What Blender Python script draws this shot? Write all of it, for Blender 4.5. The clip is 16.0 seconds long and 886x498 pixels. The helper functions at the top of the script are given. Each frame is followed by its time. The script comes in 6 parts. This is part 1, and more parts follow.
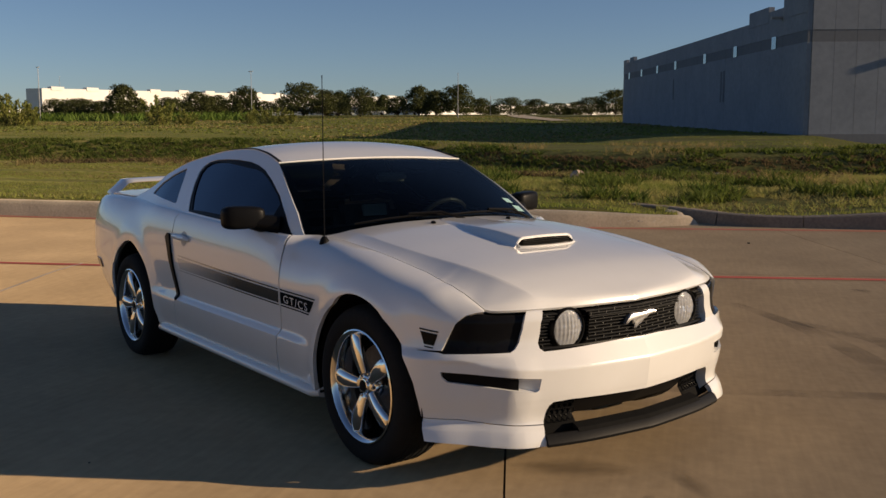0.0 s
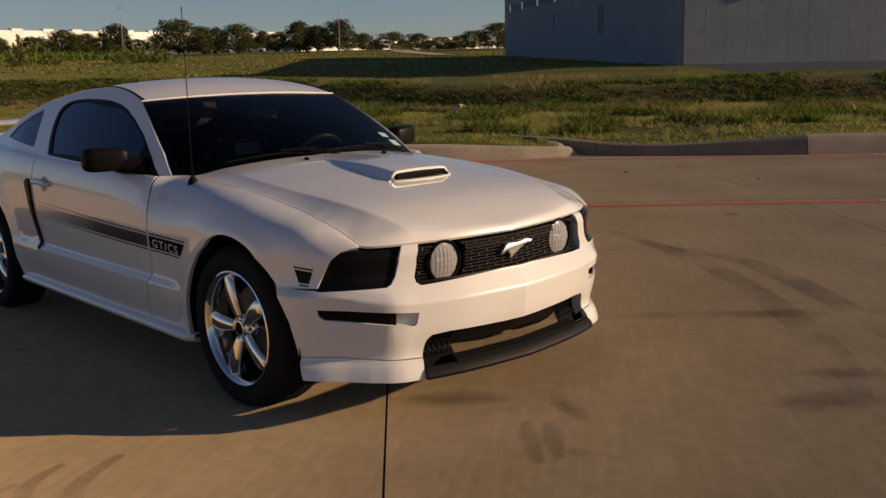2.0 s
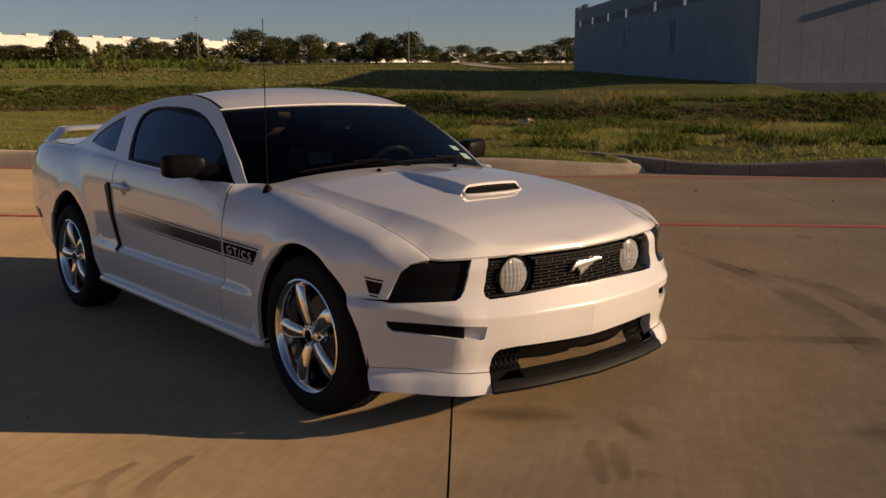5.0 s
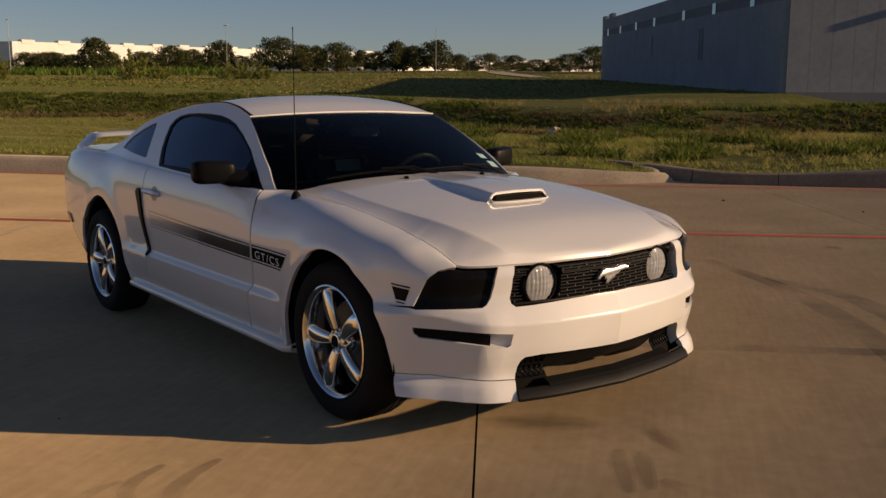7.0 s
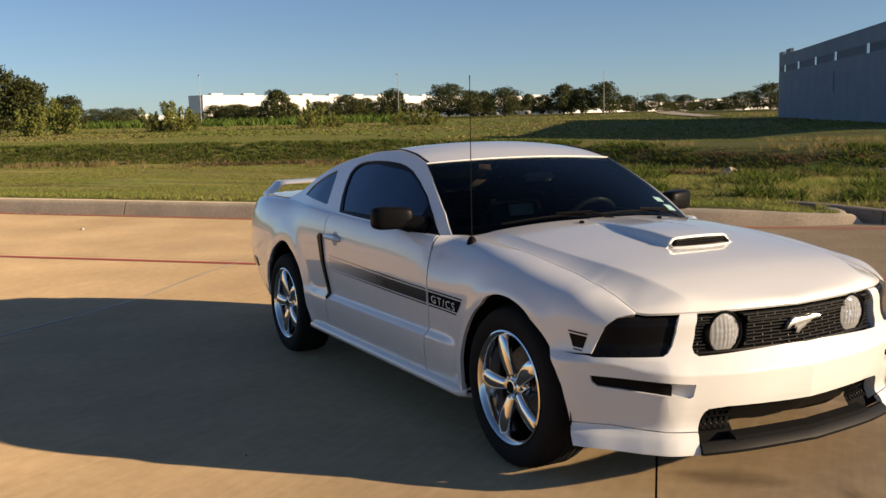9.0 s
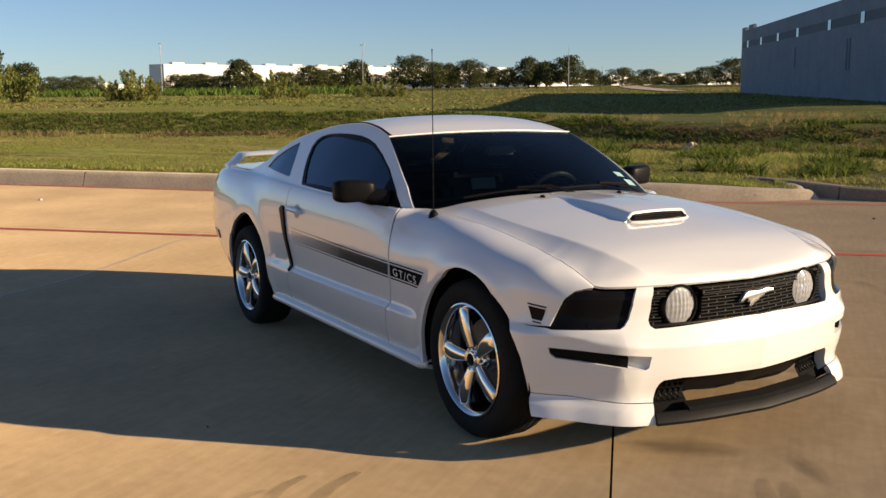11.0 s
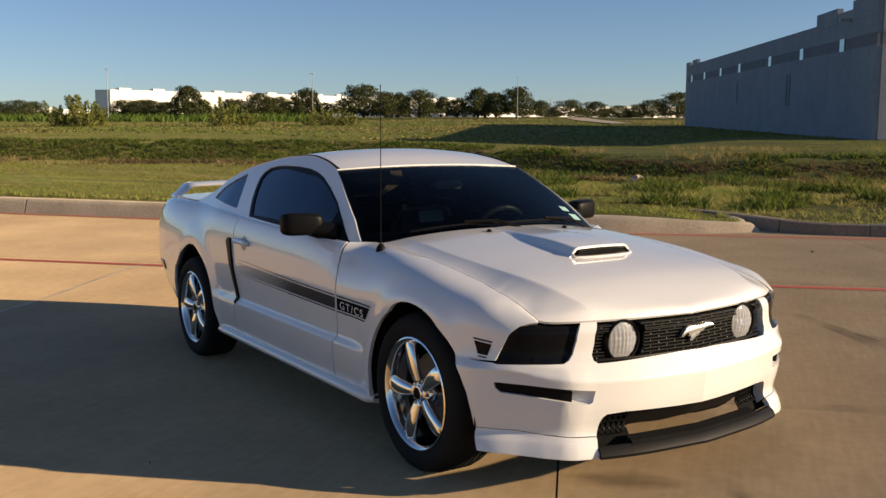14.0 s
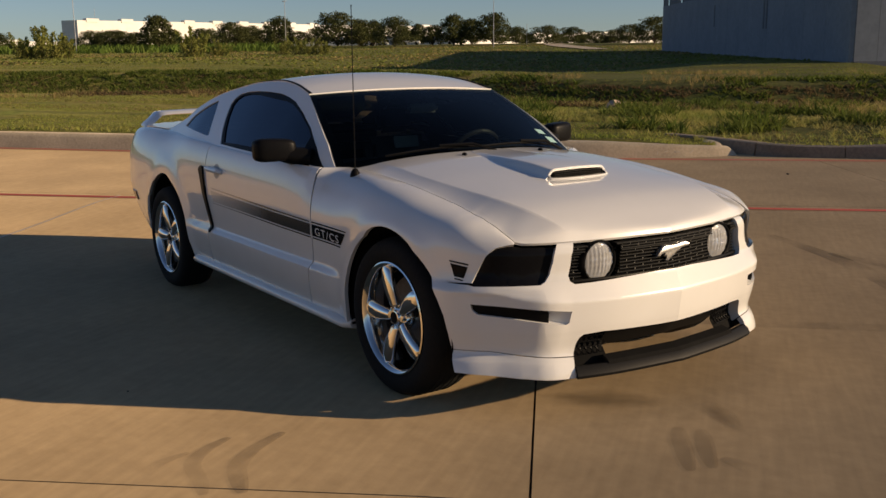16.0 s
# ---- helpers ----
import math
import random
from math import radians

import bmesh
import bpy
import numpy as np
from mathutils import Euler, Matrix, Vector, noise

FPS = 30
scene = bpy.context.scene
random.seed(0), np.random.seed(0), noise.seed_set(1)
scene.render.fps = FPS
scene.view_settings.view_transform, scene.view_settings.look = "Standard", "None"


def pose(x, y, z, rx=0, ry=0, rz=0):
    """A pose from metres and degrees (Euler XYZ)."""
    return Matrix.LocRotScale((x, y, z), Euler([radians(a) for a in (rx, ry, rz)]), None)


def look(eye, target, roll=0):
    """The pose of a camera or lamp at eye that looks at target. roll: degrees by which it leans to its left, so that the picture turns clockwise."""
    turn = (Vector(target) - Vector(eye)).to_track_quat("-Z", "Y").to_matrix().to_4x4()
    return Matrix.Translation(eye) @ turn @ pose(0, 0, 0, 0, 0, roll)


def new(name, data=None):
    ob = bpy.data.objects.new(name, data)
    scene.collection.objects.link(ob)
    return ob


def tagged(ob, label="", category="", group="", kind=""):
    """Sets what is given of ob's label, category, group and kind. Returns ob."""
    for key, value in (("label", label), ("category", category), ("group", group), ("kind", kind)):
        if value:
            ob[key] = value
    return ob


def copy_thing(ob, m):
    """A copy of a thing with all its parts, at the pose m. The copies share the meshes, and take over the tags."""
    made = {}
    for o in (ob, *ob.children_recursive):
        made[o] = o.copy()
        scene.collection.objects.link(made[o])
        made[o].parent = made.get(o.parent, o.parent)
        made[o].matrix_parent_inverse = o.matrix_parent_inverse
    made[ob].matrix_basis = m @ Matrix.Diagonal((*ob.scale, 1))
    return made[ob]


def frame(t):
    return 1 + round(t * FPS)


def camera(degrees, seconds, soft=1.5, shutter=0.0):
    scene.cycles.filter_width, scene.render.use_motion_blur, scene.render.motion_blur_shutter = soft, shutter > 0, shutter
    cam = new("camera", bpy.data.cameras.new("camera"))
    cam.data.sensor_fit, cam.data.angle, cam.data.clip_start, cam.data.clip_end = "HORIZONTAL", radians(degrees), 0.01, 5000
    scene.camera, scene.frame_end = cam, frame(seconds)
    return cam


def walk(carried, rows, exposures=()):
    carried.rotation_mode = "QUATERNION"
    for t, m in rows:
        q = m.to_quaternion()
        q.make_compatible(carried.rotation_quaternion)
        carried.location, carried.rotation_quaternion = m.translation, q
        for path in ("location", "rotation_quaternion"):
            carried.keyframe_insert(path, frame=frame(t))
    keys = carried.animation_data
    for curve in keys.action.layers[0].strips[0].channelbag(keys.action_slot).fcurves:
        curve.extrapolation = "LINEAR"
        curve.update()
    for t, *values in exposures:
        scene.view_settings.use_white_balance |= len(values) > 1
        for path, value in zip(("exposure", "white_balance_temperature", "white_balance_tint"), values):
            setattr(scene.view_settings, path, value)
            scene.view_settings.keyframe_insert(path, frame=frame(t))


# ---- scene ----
cam = camera(50.0, 16.0)
PATH = [
    (0, (4.712, -2.945, 1.427), (3.127, -1.75, 1.183), -0.1),
    (0.5, (4.738, -2.946, 1.434), (3.168, -1.732, 1.184), -0.6),
    (1, (4.75, -2.902, 1.414), (3.286, -1.588, 1.057), -1.2),
    (1.5, (4.722, -2.877, 1.411), (3.305, -1.523, 1.013), -1.1),
    (2, (4.715, -2.873, 1.41), (3.296, -1.515, 1.033), -1.1),
    (2.5, (4.718, -2.877, 1.415), (3.304, -1.509, 1.052), -1.0),
    (3, (4.727, -2.879, 1.418), (3.307, -1.514, 1.074), -1.1),
    (3.5, (4.731, -2.88, 1.414), (3.323, -1.503, 1.065), -1.0),
    (4, (4.716, -2.88, 1.414), (3.306, -1.507, 1.059), -0.6),
    (4.5, (4.703, -2.886, 1.41), (3.232, -1.579, 1.058), -0.2),
    (4.7, (4.7, -2.893, 1.417), (3.207, -1.61, 1.062), -0.1),
    (7, (4.709, -2.914, 1.416), (3.163, -1.69, 1.083), 0.2),
    (7.5, (4.702, -2.909, 1.427), (3.141, -1.697, 1.116), -0.3),
    (8, (4.655, -2.885, 1.426), (3.016, -1.763, 1.197), -0.7),
    (8.5, (4.668, -2.946, 1.44), (2.937, -1.972, 1.203), -1.1),
    (8.7, (4.67, -2.937, 1.426), (2.922, -1.996, 1.187), -1.0),
    (10.8, (4.733, -2.953, 1.44), (3.011, -1.975, 1.158), -1.1),
    (11, (4.705, -2.941, 1.433), (3.0, -1.94, 1.133), -0.5),
    (11.5, (4.7, -2.932, 1.431), (2.989, -1.955, 1.09), -0.5),
    (12, (4.711, -2.939, 1.43), (2.996, -1.968, 1.086), -0.1),
    (12.5, (4.713, -2.949, 1.43), (2.988, -1.995, 1.088), 0.1),
    (13, (4.72, -2.958, 1.434), (2.998, -1.999, 1.095), 0.1),
    (13.5, (4.728, -2.955, 1.434), (3.025, -1.959, 1.106), 0.2),
    (14, (4.731, -2.946, 1.46), (3.076, -1.85, 1.22), 0.2),
    (14.5, (4.717, -2.931, 1.442), (3.071, -1.819, 1.207), 0.1),
    (15, (4.727, -2.936, 1.436), (3.087, -1.826, 1.155), -0.2),
    (15.5, (4.726, -2.929, 1.431), (3.106, -1.806, 1.092), -0.5),
    (16, (4.714, -2.921, 1.429), (3.103, -1.8, 1.043), -0.5),
]
EXPOSURES = [
    (0, 0.14, 7450, 18), (0.6, 0.10, 7600, 20), (1.5, -0.02, 8000, 22), (3.5, -0.14, 8550, 26), (4.7, -0.14, 8550, 26), (7.0, -0.12, 8450, 25),
    (7.9, -0.11, 7850, 20), (8.2, 0.13, 7650, 18), (8.5, 0.53, 7400, 16), (11, 0.78, 7450, 16), (12.5, 0.84, 7600, 16), (13.6, 0.76, 7500, 16), (14.5, 0.55, 7250, 17), (15.1, 0.55, 7500, 19), (16, 0.16, 7800, 18),
]
walk(cam, [(t, look(eye, target, roll)) for t, eye, target, roll in PATH], EXPOSURES)


# ---- light ----
SUN_AZ, SUN_EL = radians(45.6), radians(16.0)
world = bpy.data.worlds.new("sky")
scene.world = world
world.use_nodes = True
wn = world.node_tree
sky = wn.nodes.new("ShaderNodeTexSky")
sky.sky_type, sky.sun_disc = "NISHITA", False
sky.sun_elevation, sky.sun_rotation = SUN_EL, math.pi / 2 - SUN_AZ
sky.altitude, sky.air_density, sky.dust_density, sky.ozone_density = 150, 0.8, 0.3, 4.4
wn.nodes["Background"].inputs["Strength"].default_value = 0.078
wn.links.new(sky.outputs[0], wn.nodes["Background"].inputs["Color"])
lamp = bpy.data.lights.new("sun", "SUN")
lamp.energy, lamp.angle, lamp.color = 5.0, radians(0.6), (1.0, 0.84, 0.60)
sun = new("sun", lamp)
sun.matrix_basis = look((math.cos(SUN_AZ) * 40, math.sin(SUN_AZ) * 40, math.tan(SUN_EL) * 40), (0, 0, 0))


# ---- materials ----
def material(name, base, rough=0.6, metal=0.0, alt=None, scale=8.0, fine=60.0, bump=0.0, coat=0.0, spread=0.5, random_by=None, spec=0.5):
    """A node material: base colour mixed with alt by noise at two scales, with a fine bump."""
    m = bpy.data.materials.new(name)
    m.use_nodes = True
    t = m.node_tree
    p = t.nodes["Principled BSDF"]
    p.inputs["Roughness"].default_value, p.inputs["Metallic"].default_value = rough, metal
    p.inputs["Specular IOR Level"].default_value = spec
    p.inputs["Coat Weight"].default_value, p.inputs["Coat Roughness"].default_value = coat, 0.03
    p.inputs["Base Color"].default_value = (*base, 1)
    where = t.nodes.new("ShaderNodeTexCoord")
    if alt:
        big, small = (t.nodes.new("ShaderNodeTexNoise") for _ in range(2))
        for n, sc in ((big, scale), (small, fine)):
            n.inputs["Scale"].default_value, n.inputs["Detail"].default_value = sc, 5
            t.links.new(where.outputs["Object"], n.inputs["Vector"])
        add = t.nodes.new("ShaderNodeMath")
        add.operation = "MULTIPLY_ADD"
        add.inputs[1].default_value = 0.5
        t.links.new(small.outputs["Fac"], add.inputs[0])
        half = t.nodes.new("ShaderNodeMath")
        half.operation = "MULTIPLY"
        half.inputs[1].default_value = 0.5
        t.links.new(big.outputs["Fac"], half.inputs[0])
        t.links.new(half.outputs[0], add.inputs[2])
        ramp = t.nodes.new("ShaderNodeMapRange")
        ramp.inputs["From Min"].default_value, ramp.inputs["From Max"].default_value = 0.5 - spread * 0.3, 0.5 + spread * 0.3
        t.links.new(add.outputs[0], ramp.inputs["Value"])
        mix = t.nodes.new("ShaderNodeMix")
        mix.data_type = "RGBA"
        mix.inputs["A"].default_value, mix.inputs["B"].default_value = (*base, 1), (*alt, 1)
        t.links.new(ramp.outputs[0], mix.inputs["Factor"])
        out = mix.outputs["Result"]
        if random_by:
            if random_by in ("island", "soft"):
                r = t.nodes.new("ShaderNodeNewGeometry").outputs["Random Per Island"]
            else:
                r = t.nodes.new("ShaderNodeObjectInfo").outputs["Random"]
            hue = t.nodes.new("ShaderNodeHueSaturation")
            span = t.nodes.new("ShaderNodeMapRange")
            span.inputs["To Min"].default_value, span.inputs["To Max"].default_value = {"island": (0.72, 1.28), "soft": (0.88, 1.12), "object": (0.93, 1.07)}[random_by]
            t.links.new(r, span.inputs["Value"])
            t.links.new(span.outputs[0], hue.inputs["Value"])
            t.links.new(out, hue.inputs["Color"])
            out = hue.outputs[0]
        t.links.new(out, p.inputs["Base Color"])
        if bump:
            b = t.nodes.new("ShaderNodeBump")
            b.inputs["Strength"].default_value, b.inputs["Distance"].default_value = bump, 0.02
            t.links.new(add.outputs[0], b.inputs["Height"])
            t.links.new(b.outputs[0], p.inputs["Normal"])
    return m


def leafy(m, share=0.4):
    """Thin leaves let part of the light through."""
    t = m.node_tree
    p = t.nodes["Principled BSDF"]
    through_leaf, mix = t.nodes.new("ShaderNodeBsdfTranslucent"), t.nodes.new("ShaderNodeMixShader")
    mix.inputs[0].default_value = share
    t.links.new(p.inputs["Base Color"].links[0].from_socket, through_leaf.inputs["Color"])
    t.links.new(p.outputs[0], mix.inputs[1])
    t.links.new(through_leaf.outputs[0], mix.inputs[2])
    t.links.new(mix.outputs[0], t.nodes["Material Output"].inputs["Surface"])
    return m


def dusty(m):
    """A rough open surface that throws light back towards its source."""
    m.node_tree.nodes["Principled BSDF"].inputs["Diffuse Roughness"].default_value = 1.0
    return m


def broomed_concrete():
    """Tan concrete with broom streaks, blotches and a tone of its own for each slab."""
    m = material("concrete", (0.420, 0.306, 0.180), 0.85, alt=(0.330, 0.235, 0.135), scale=0.8, fine=14, bump=0.16, spread=0.6, random_by="object", spec=0.2)
    t = m.node_tree
    p = t.nodes["Principled BSDF"]
    where, turn, streak, wide = (t.nodes.new(k) for k in ("ShaderNodeTexCoord", "ShaderNodeMapping", "ShaderNodeTexNoise", "ShaderNodeTexNoise"))
    turn.inputs["Rotation"].default_value = (0, 0, radians(-38.0))
    stretch = t.nodes.new("ShaderNodeVectorMath")
    stretch.operation = "MULTIPLY"
    stretch.inputs[1].default_value = (30.0, 2.2, 1.0)
    streak.inputs["Scale"].default_value, streak.inputs["Detail"].default_value = 1.0, 4
    wide.inputs["Scale"].default_value, wide.inputs["Detail"].default_value = 0.7, 10
    t.links.new(where.outputs["Object"], turn.inputs["Vector"])
    t.links.new(turn.outputs[0], stretch.inputs[0])
    t.links.new(stretch.outputs[0], streak.inputs["Vector"])
    t.links.new(where.outputs["Object"], wide.inputs["Vector"])
    both = t.nodes.new("ShaderNodeMath")
    both.operation = "MULTIPLY_ADD"
    both.inputs[1].default_value = 0.45
    t.links.new(streak.outputs["Fac"], both.inputs[0])
    t.links.new(wide.outputs["Fac"], both.inputs[2])
    span = t.nodes.new("ShaderNodeMapRange")
    span.inputs["From Min"].default_value, span.inputs["From Max"].default_value = 0.48, 0.97
    span.inputs["To Min"].default_value, span.inputs["To Max"].default_value = 0.82, 1.18
    t.links.new(both.outputs[0], span.inputs["Value"])
    link = p.inputs["Base Color"].links[0]
    tone = t.nodes.new("ShaderNodeHueSaturation")
    t.links.new(link.from_socket, tone.inputs["Color"])
    t.links.new(span.outputs[0], tone.inputs["Value"])
    t.links.new(tone.outputs[0], p.inputs["Base Color"])
    return m


CONCRETE = dusty(broomed_concrete())
KERB = dusty(material("kerb_concrete", (0.57, 0.475, 0.355), 0.9, alt=(0.40, 0.33, 0.25), scale=2.5, fine=30, bump=0.3, spec=0.2))
# Darker than KERB: stains plus the turned-away face's shade, put into the colour.
KERB_SHADED_STAINED = dusty(material("shaded_stained_kerb_concrete", (0.30, 0.25, 0.20), 0.85, alt=(0.19, 0.16, 0.13), scale=2.0, fine=24, bump=0.3, spec=0.2))
RED_WORN = material("worn_red_paint", (0.42, 0.075, 0.05), 0.85, alt=(0.33, 0.185, 0.115), scale=3.5, fine=22, spread=0.8)
RED = material("red_line_paint", (0.52, 0.05, 0.035), 0.8, alt=(0.44, 0.12, 0.075), scale=5, fine=40, spread=0.8)
WHITE_MARK = material("white_line_paint", (0.6, 0.56, 0.5), 0.7, alt=(0.42, 0.36, 0.3), scale=9, fine=50)
def meadow():
    """Ground of grass: broad straw and green patches, streaks along the mowing, and a fine dark grain."""
    m = dusty(material("grass_ground", (0.070, 0.100, 0.020), 0.95, alt=(0.165, 0.135, 0.048), scale=0.10, fine=1.4, bump=0.6, spread=0.8, spec=0.1))
    t = m.node_tree
    p = t.nodes["Principled BSDF"]
    where, turn, streak, grain = (t.nodes.new(k) for k in ("ShaderNodeTexCoord", "ShaderNodeMapping", "ShaderNodeTexNoise", "ShaderNodeTexNoise"))
    turn.inputs["Rotation"].default_value = (0, 0, radians(-45.6))
    stretch = t.nodes.new("ShaderNodeVectorMath")
    stretch.operation = "MULTIPLY"
    stretch.inputs[1].default_value = (0.30, 2.0, 1.0)
    streak.inputs["Scale"].default_value, streak.inputs["Detail"].default_value = 1.0, 6
    grain.inputs["Scale"].default_value, grain.inputs["Detail"].default_value = 7.0, 7
    t.links.new(where.outputs["Object"], turn.inputs["Vector"])
    t.links.new(turn.outputs[0], stretch.inputs[0])
    t.links.new(stretch.outputs[0], streak.inputs["Vector"])
    t.links.new(where.outputs["Object"], grain.inputs["Vector"])
    both = t.nodes.new("ShaderNodeMath")
    both.operation = "ADD"
    t.links.new(streak.outputs["Fac"], both.inputs[0])
    t.links.new(grain.outputs["Fac"], both.inputs[1])
    span = t.nodes.new("ShaderNodeMapRange")
    span.inputs["From Min"].default_value, span.inputs["From Max"].default_value = 0.72, 1.28
    span.inputs["To Min"].default_value, span.inputs["To Max"].default_value = 0.45, 1.6
    t.links.new(both.outputs[0], span.inputs["Value"])
    tone = t.nodes.new("ShaderNodeHueSaturation")
    t.links.new(p.inputs["Base Color"].links[0].from_socket, tone.inputs["Color"])
    t.links.new(span.outputs[0], tone.inputs["Value"])
    t.links.new(tone.outputs[0], p.inputs["Base Color"])
    return m


SOIL = meadow()
GRASS = leafy(material("grass_blades", (0.185, 0.265, 0.045), 0.8, alt=(0.34, 0.30, 0.09), scale=0.3, fine=2, spread=0.7, random_by="soft", spec=0.2))
WEED = leafy(material("weeds", (0.062, 0.105, 0.017), 0.8, alt=(0.14, 0.165, 0.036), scale=0.6, fine=6, random_by="island", spec=0.2))
RANK = leafy(material("rank_grass_blades", (0.215, 0.28, 0.058), 0.8, alt=(0.44, 0.37, 0.145), scale=0.5, fine=4, random_by="soft", spec=0.2))
WITHERED = leafy(material("withered_weeds", (0.13, 0.085, 0.05), 0.85, alt=(0.17, 0.13, 0.06), scale=0.6, fine=6, random_by="island", spec=0.2))
CROP = leafy(material("crop_leaves", (0.085, 0.16, 0.025), 0.8, alt=(0.14, 0.19, 0.04), scale=0.2, fine=2, random_by="island", spec=0.2))
LEAF = leafy(material("leaves", (0.038, 0.052, 0.016), 0.75, alt=(0.085, 0.09, 0.028), scale=0.6, fine=3, random_by="island", spec=0.2), 0.25)
FIELD = leafy(material("field_grass_blades", (0.150, 0.205, 0.040), 0.8, alt=(0.225, 0.225, 0.062), scale=0.2, fine=1.5, random_by="soft", spec=0.2))
BUSH = leafy(material("bush_leaves", (0.14, 0.185, 0.038), 0.75, alt=(0.25, 0.235, 0.07), scale=0.6, fine=3, random_by="island", spec=0.2))
BARK = material("bark", (0.09, 0.07, 0.05), 0.9, alt=(0.05, 0.04, 0.03), scale=4, fine=20)
PANEL = material("painted_concrete_panel", (0.215, 0.245, 0.288), 0.85, alt=(0.165, 0.190, 0.228), scale=0.45, fine=3, bump=0.1)
BAND = material("grey_painted_band", (0.135, 0.150, 0.175), 0.85, alt=(0.112, 0.126, 0.150), scale=0.3, fine=4)
WAREHOUSE = material("white_warehouse_wall", (0.8, 0.79, 0.75), 0.8, alt=(0.7, 0.69, 0.65), scale=0.05, fine=0.6)
STEEL = material("galvanised_steel", (0.35, 0.36, 0.37), 0.5, 0.6, alt=(0.28, 0.28, 0.29), scale=3, fine=20)
WINDOW = material("building_glass", (0.35, 0.45, 0.5), 0.12, 0.9, alt=(0.3, 0.4, 0.46), scale=0.5, fine=3)
DARK = material("dark_joint", (0.06, 0.045, 0.032), 0.9, alt=(0.11, 0.085, 0.06), scale=3, fine=20)
ROCK = material("broken_concrete", (0.46, 0.36, 0.28), 0.9, alt=(0.30, 0.22, 0.17), scale=2, fine=12, bump=0.5)
DRYGRASS = leafy(material("dry_grass", (0.34, 0.26, 0.12), 0.9, alt=(0.23, 0.19, 0.07), scale=0.6, fine=6, random_by="island", spec=0.2))


# ---- mesh helpers ----
def part(name, bm, mat, parent=None, label="", smooth=False, angle=35):
    me = bpy.data.meshes.new(name)
    bmesh.ops.recalc_face_normals(bm, faces=bm.faces)
    if smooth:
        for f in bm.faces:
            f.smooth = True
        for e in bm.edges:
            if len(e.link_faces) == 2 and e.calc_face_angle(0) > radians(angle):
                e.smooth = False
    bm.to_mesh(me)
    bm.free()
    for m in mat if isinstance(mat, (list, tuple)) else [mat]:
        me.materials.append(m)
    ob = new(name, me)
    if parent:
        ob.parent = parent
    if label:
        ob["label"] = label
    return ob


def empty(name, m=None, **tags):
    ob = new(name)
    ob.empty_display_size = 0.2
    if m:
        ob.matrix_basis = m
    return tagged(ob, **tags)


def add_box(bm, lo, hi, m=None, bevel=0.0, mat=0):
    """A box from corner to corner, into bm."""
    r = bmesh.ops.create_cube(bm, size=1.0)
    vs = r["verts"]
    for v in vs:
        v.co = Vector([lo[i] + (v.co[i] + 0.5) * (hi[i] - lo[i]) for i in range(3)])
    faces = list({f for v in vs for f in v.link_faces})
    for f in faces:
        f.material_index = mat
    if bevel:
        es = list({e for f in faces for e in f.edges})
        got = bmesh.ops.bevel(bm, geom=es, offset=bevel, segments=2, affect="EDGES", clamp_overlap=True)
        vs = list({v for f in got["faces"] for v in f.verts} | {v for v in vs if v.is_valid})
    if m:
        bmesh.ops.transform(bm, matrix=m, verts=vs)
    return vs


def add_tube(bm, points, radii, sides=8, cap=True):
    """A tube along points with a radius at each."""
    rings = []
    n = len(points)
    for i, p in enumerate(points):
        a, b = Vector(points[max(0, i - 1)]), Vector(points[min(n - 1, i + 1)])
        q = (b - a).to_track_quat("Z", "Y")
        r = radii[i] if isinstance(radii, (list, tuple)) else radii
        rings.append([bm.verts.new(Vector(p) + q @ Vector((r * math.cos(2 * math.pi * k / sides), r * math.sin(2 * math.pi * k / sides), 0))) for k in range(sides)])
    for r0, r1 in zip(rings, rings[1:]):
        for k in range(sides):
            bm.faces.new((r0[k], r0[(k + 1) % sides], r1[(k + 1) % sides], r1[k]))
    if cap:
        bm.faces.new(rings[0][::-1])
        bm.faces.new(rings[-1])


def raw(name, verts, faces, mat, parent=None):
    me = bpy.data.meshes.new(name)
    me.from_pydata([tuple(v) for v in verts], [], faces)
    me.materials.append(mat)
    ob = new(name, me)
    if parent:
        ob.parent = parent
    return ob


# ---- lie of the land: u runs along the kerb, v across it towards the field ----
EU = Vector((math.cos(radians(45.6)), math.sin(radians(45.6)), 0))
EV = Vector((-EU.y, EU.x, 0))
KERB_V = 9.1


def lot_z(u, v):
    """Height of the concrete: it falls gently from the near slabs and levels out towards the red line."""
    x, y = min(5.5, max(-5.0, EU.x * u + EV.x * v)), min(5.0, max(-5.0, EU.y * u + EV.y * v))
    fall = (0.021 * x - 0.015 * y - 0.0093) * (1 - smooth_step(1.5, 4.0, v))
    return fall + 0.0145 * max(0.0, -u - 1.6) * min(1.0, max(0.0, v / KERB_V))


def smooth_step(a, b, x):
    k = min(1.0, max(0.0, (x - a) / (b - a)))
    return k * k * (3 - 2 * k)


def ditch_near(u):
    return 20.0 - 4.0 * smooth_step(-8, 5, u)


def ditch_far(u):
    return 32.5 - 8.0 * smooth_step(-8, 5, u)


def tail_line(u):
    """The line of the sunlit kerb where it bends back to the drain gap."""
    for (a, b), (c, d) in zip(TAIL_END, TAIL_END[1:]):
        if a <= u <= c:
            return b + (d - b) * (u - a) / (c - a)
    return KERB_V


TAIL_END = [(0.6, 8.99), (1.2, 9.03), (1.8, 9.11), (2.4, 9.25), (2.8, 9.43), (3.1, 9.62), (3.16, 9.67)]


def setback(u):
    """The line of the kerb that curves back behind the drain gap."""
    for (a, b), (c, d) in zip(SET_BACK, SET_BACK[1:]):
        if a <= u <= c:
            return b + (d - b) * (u - a) / (c - a)
    return KERB_V


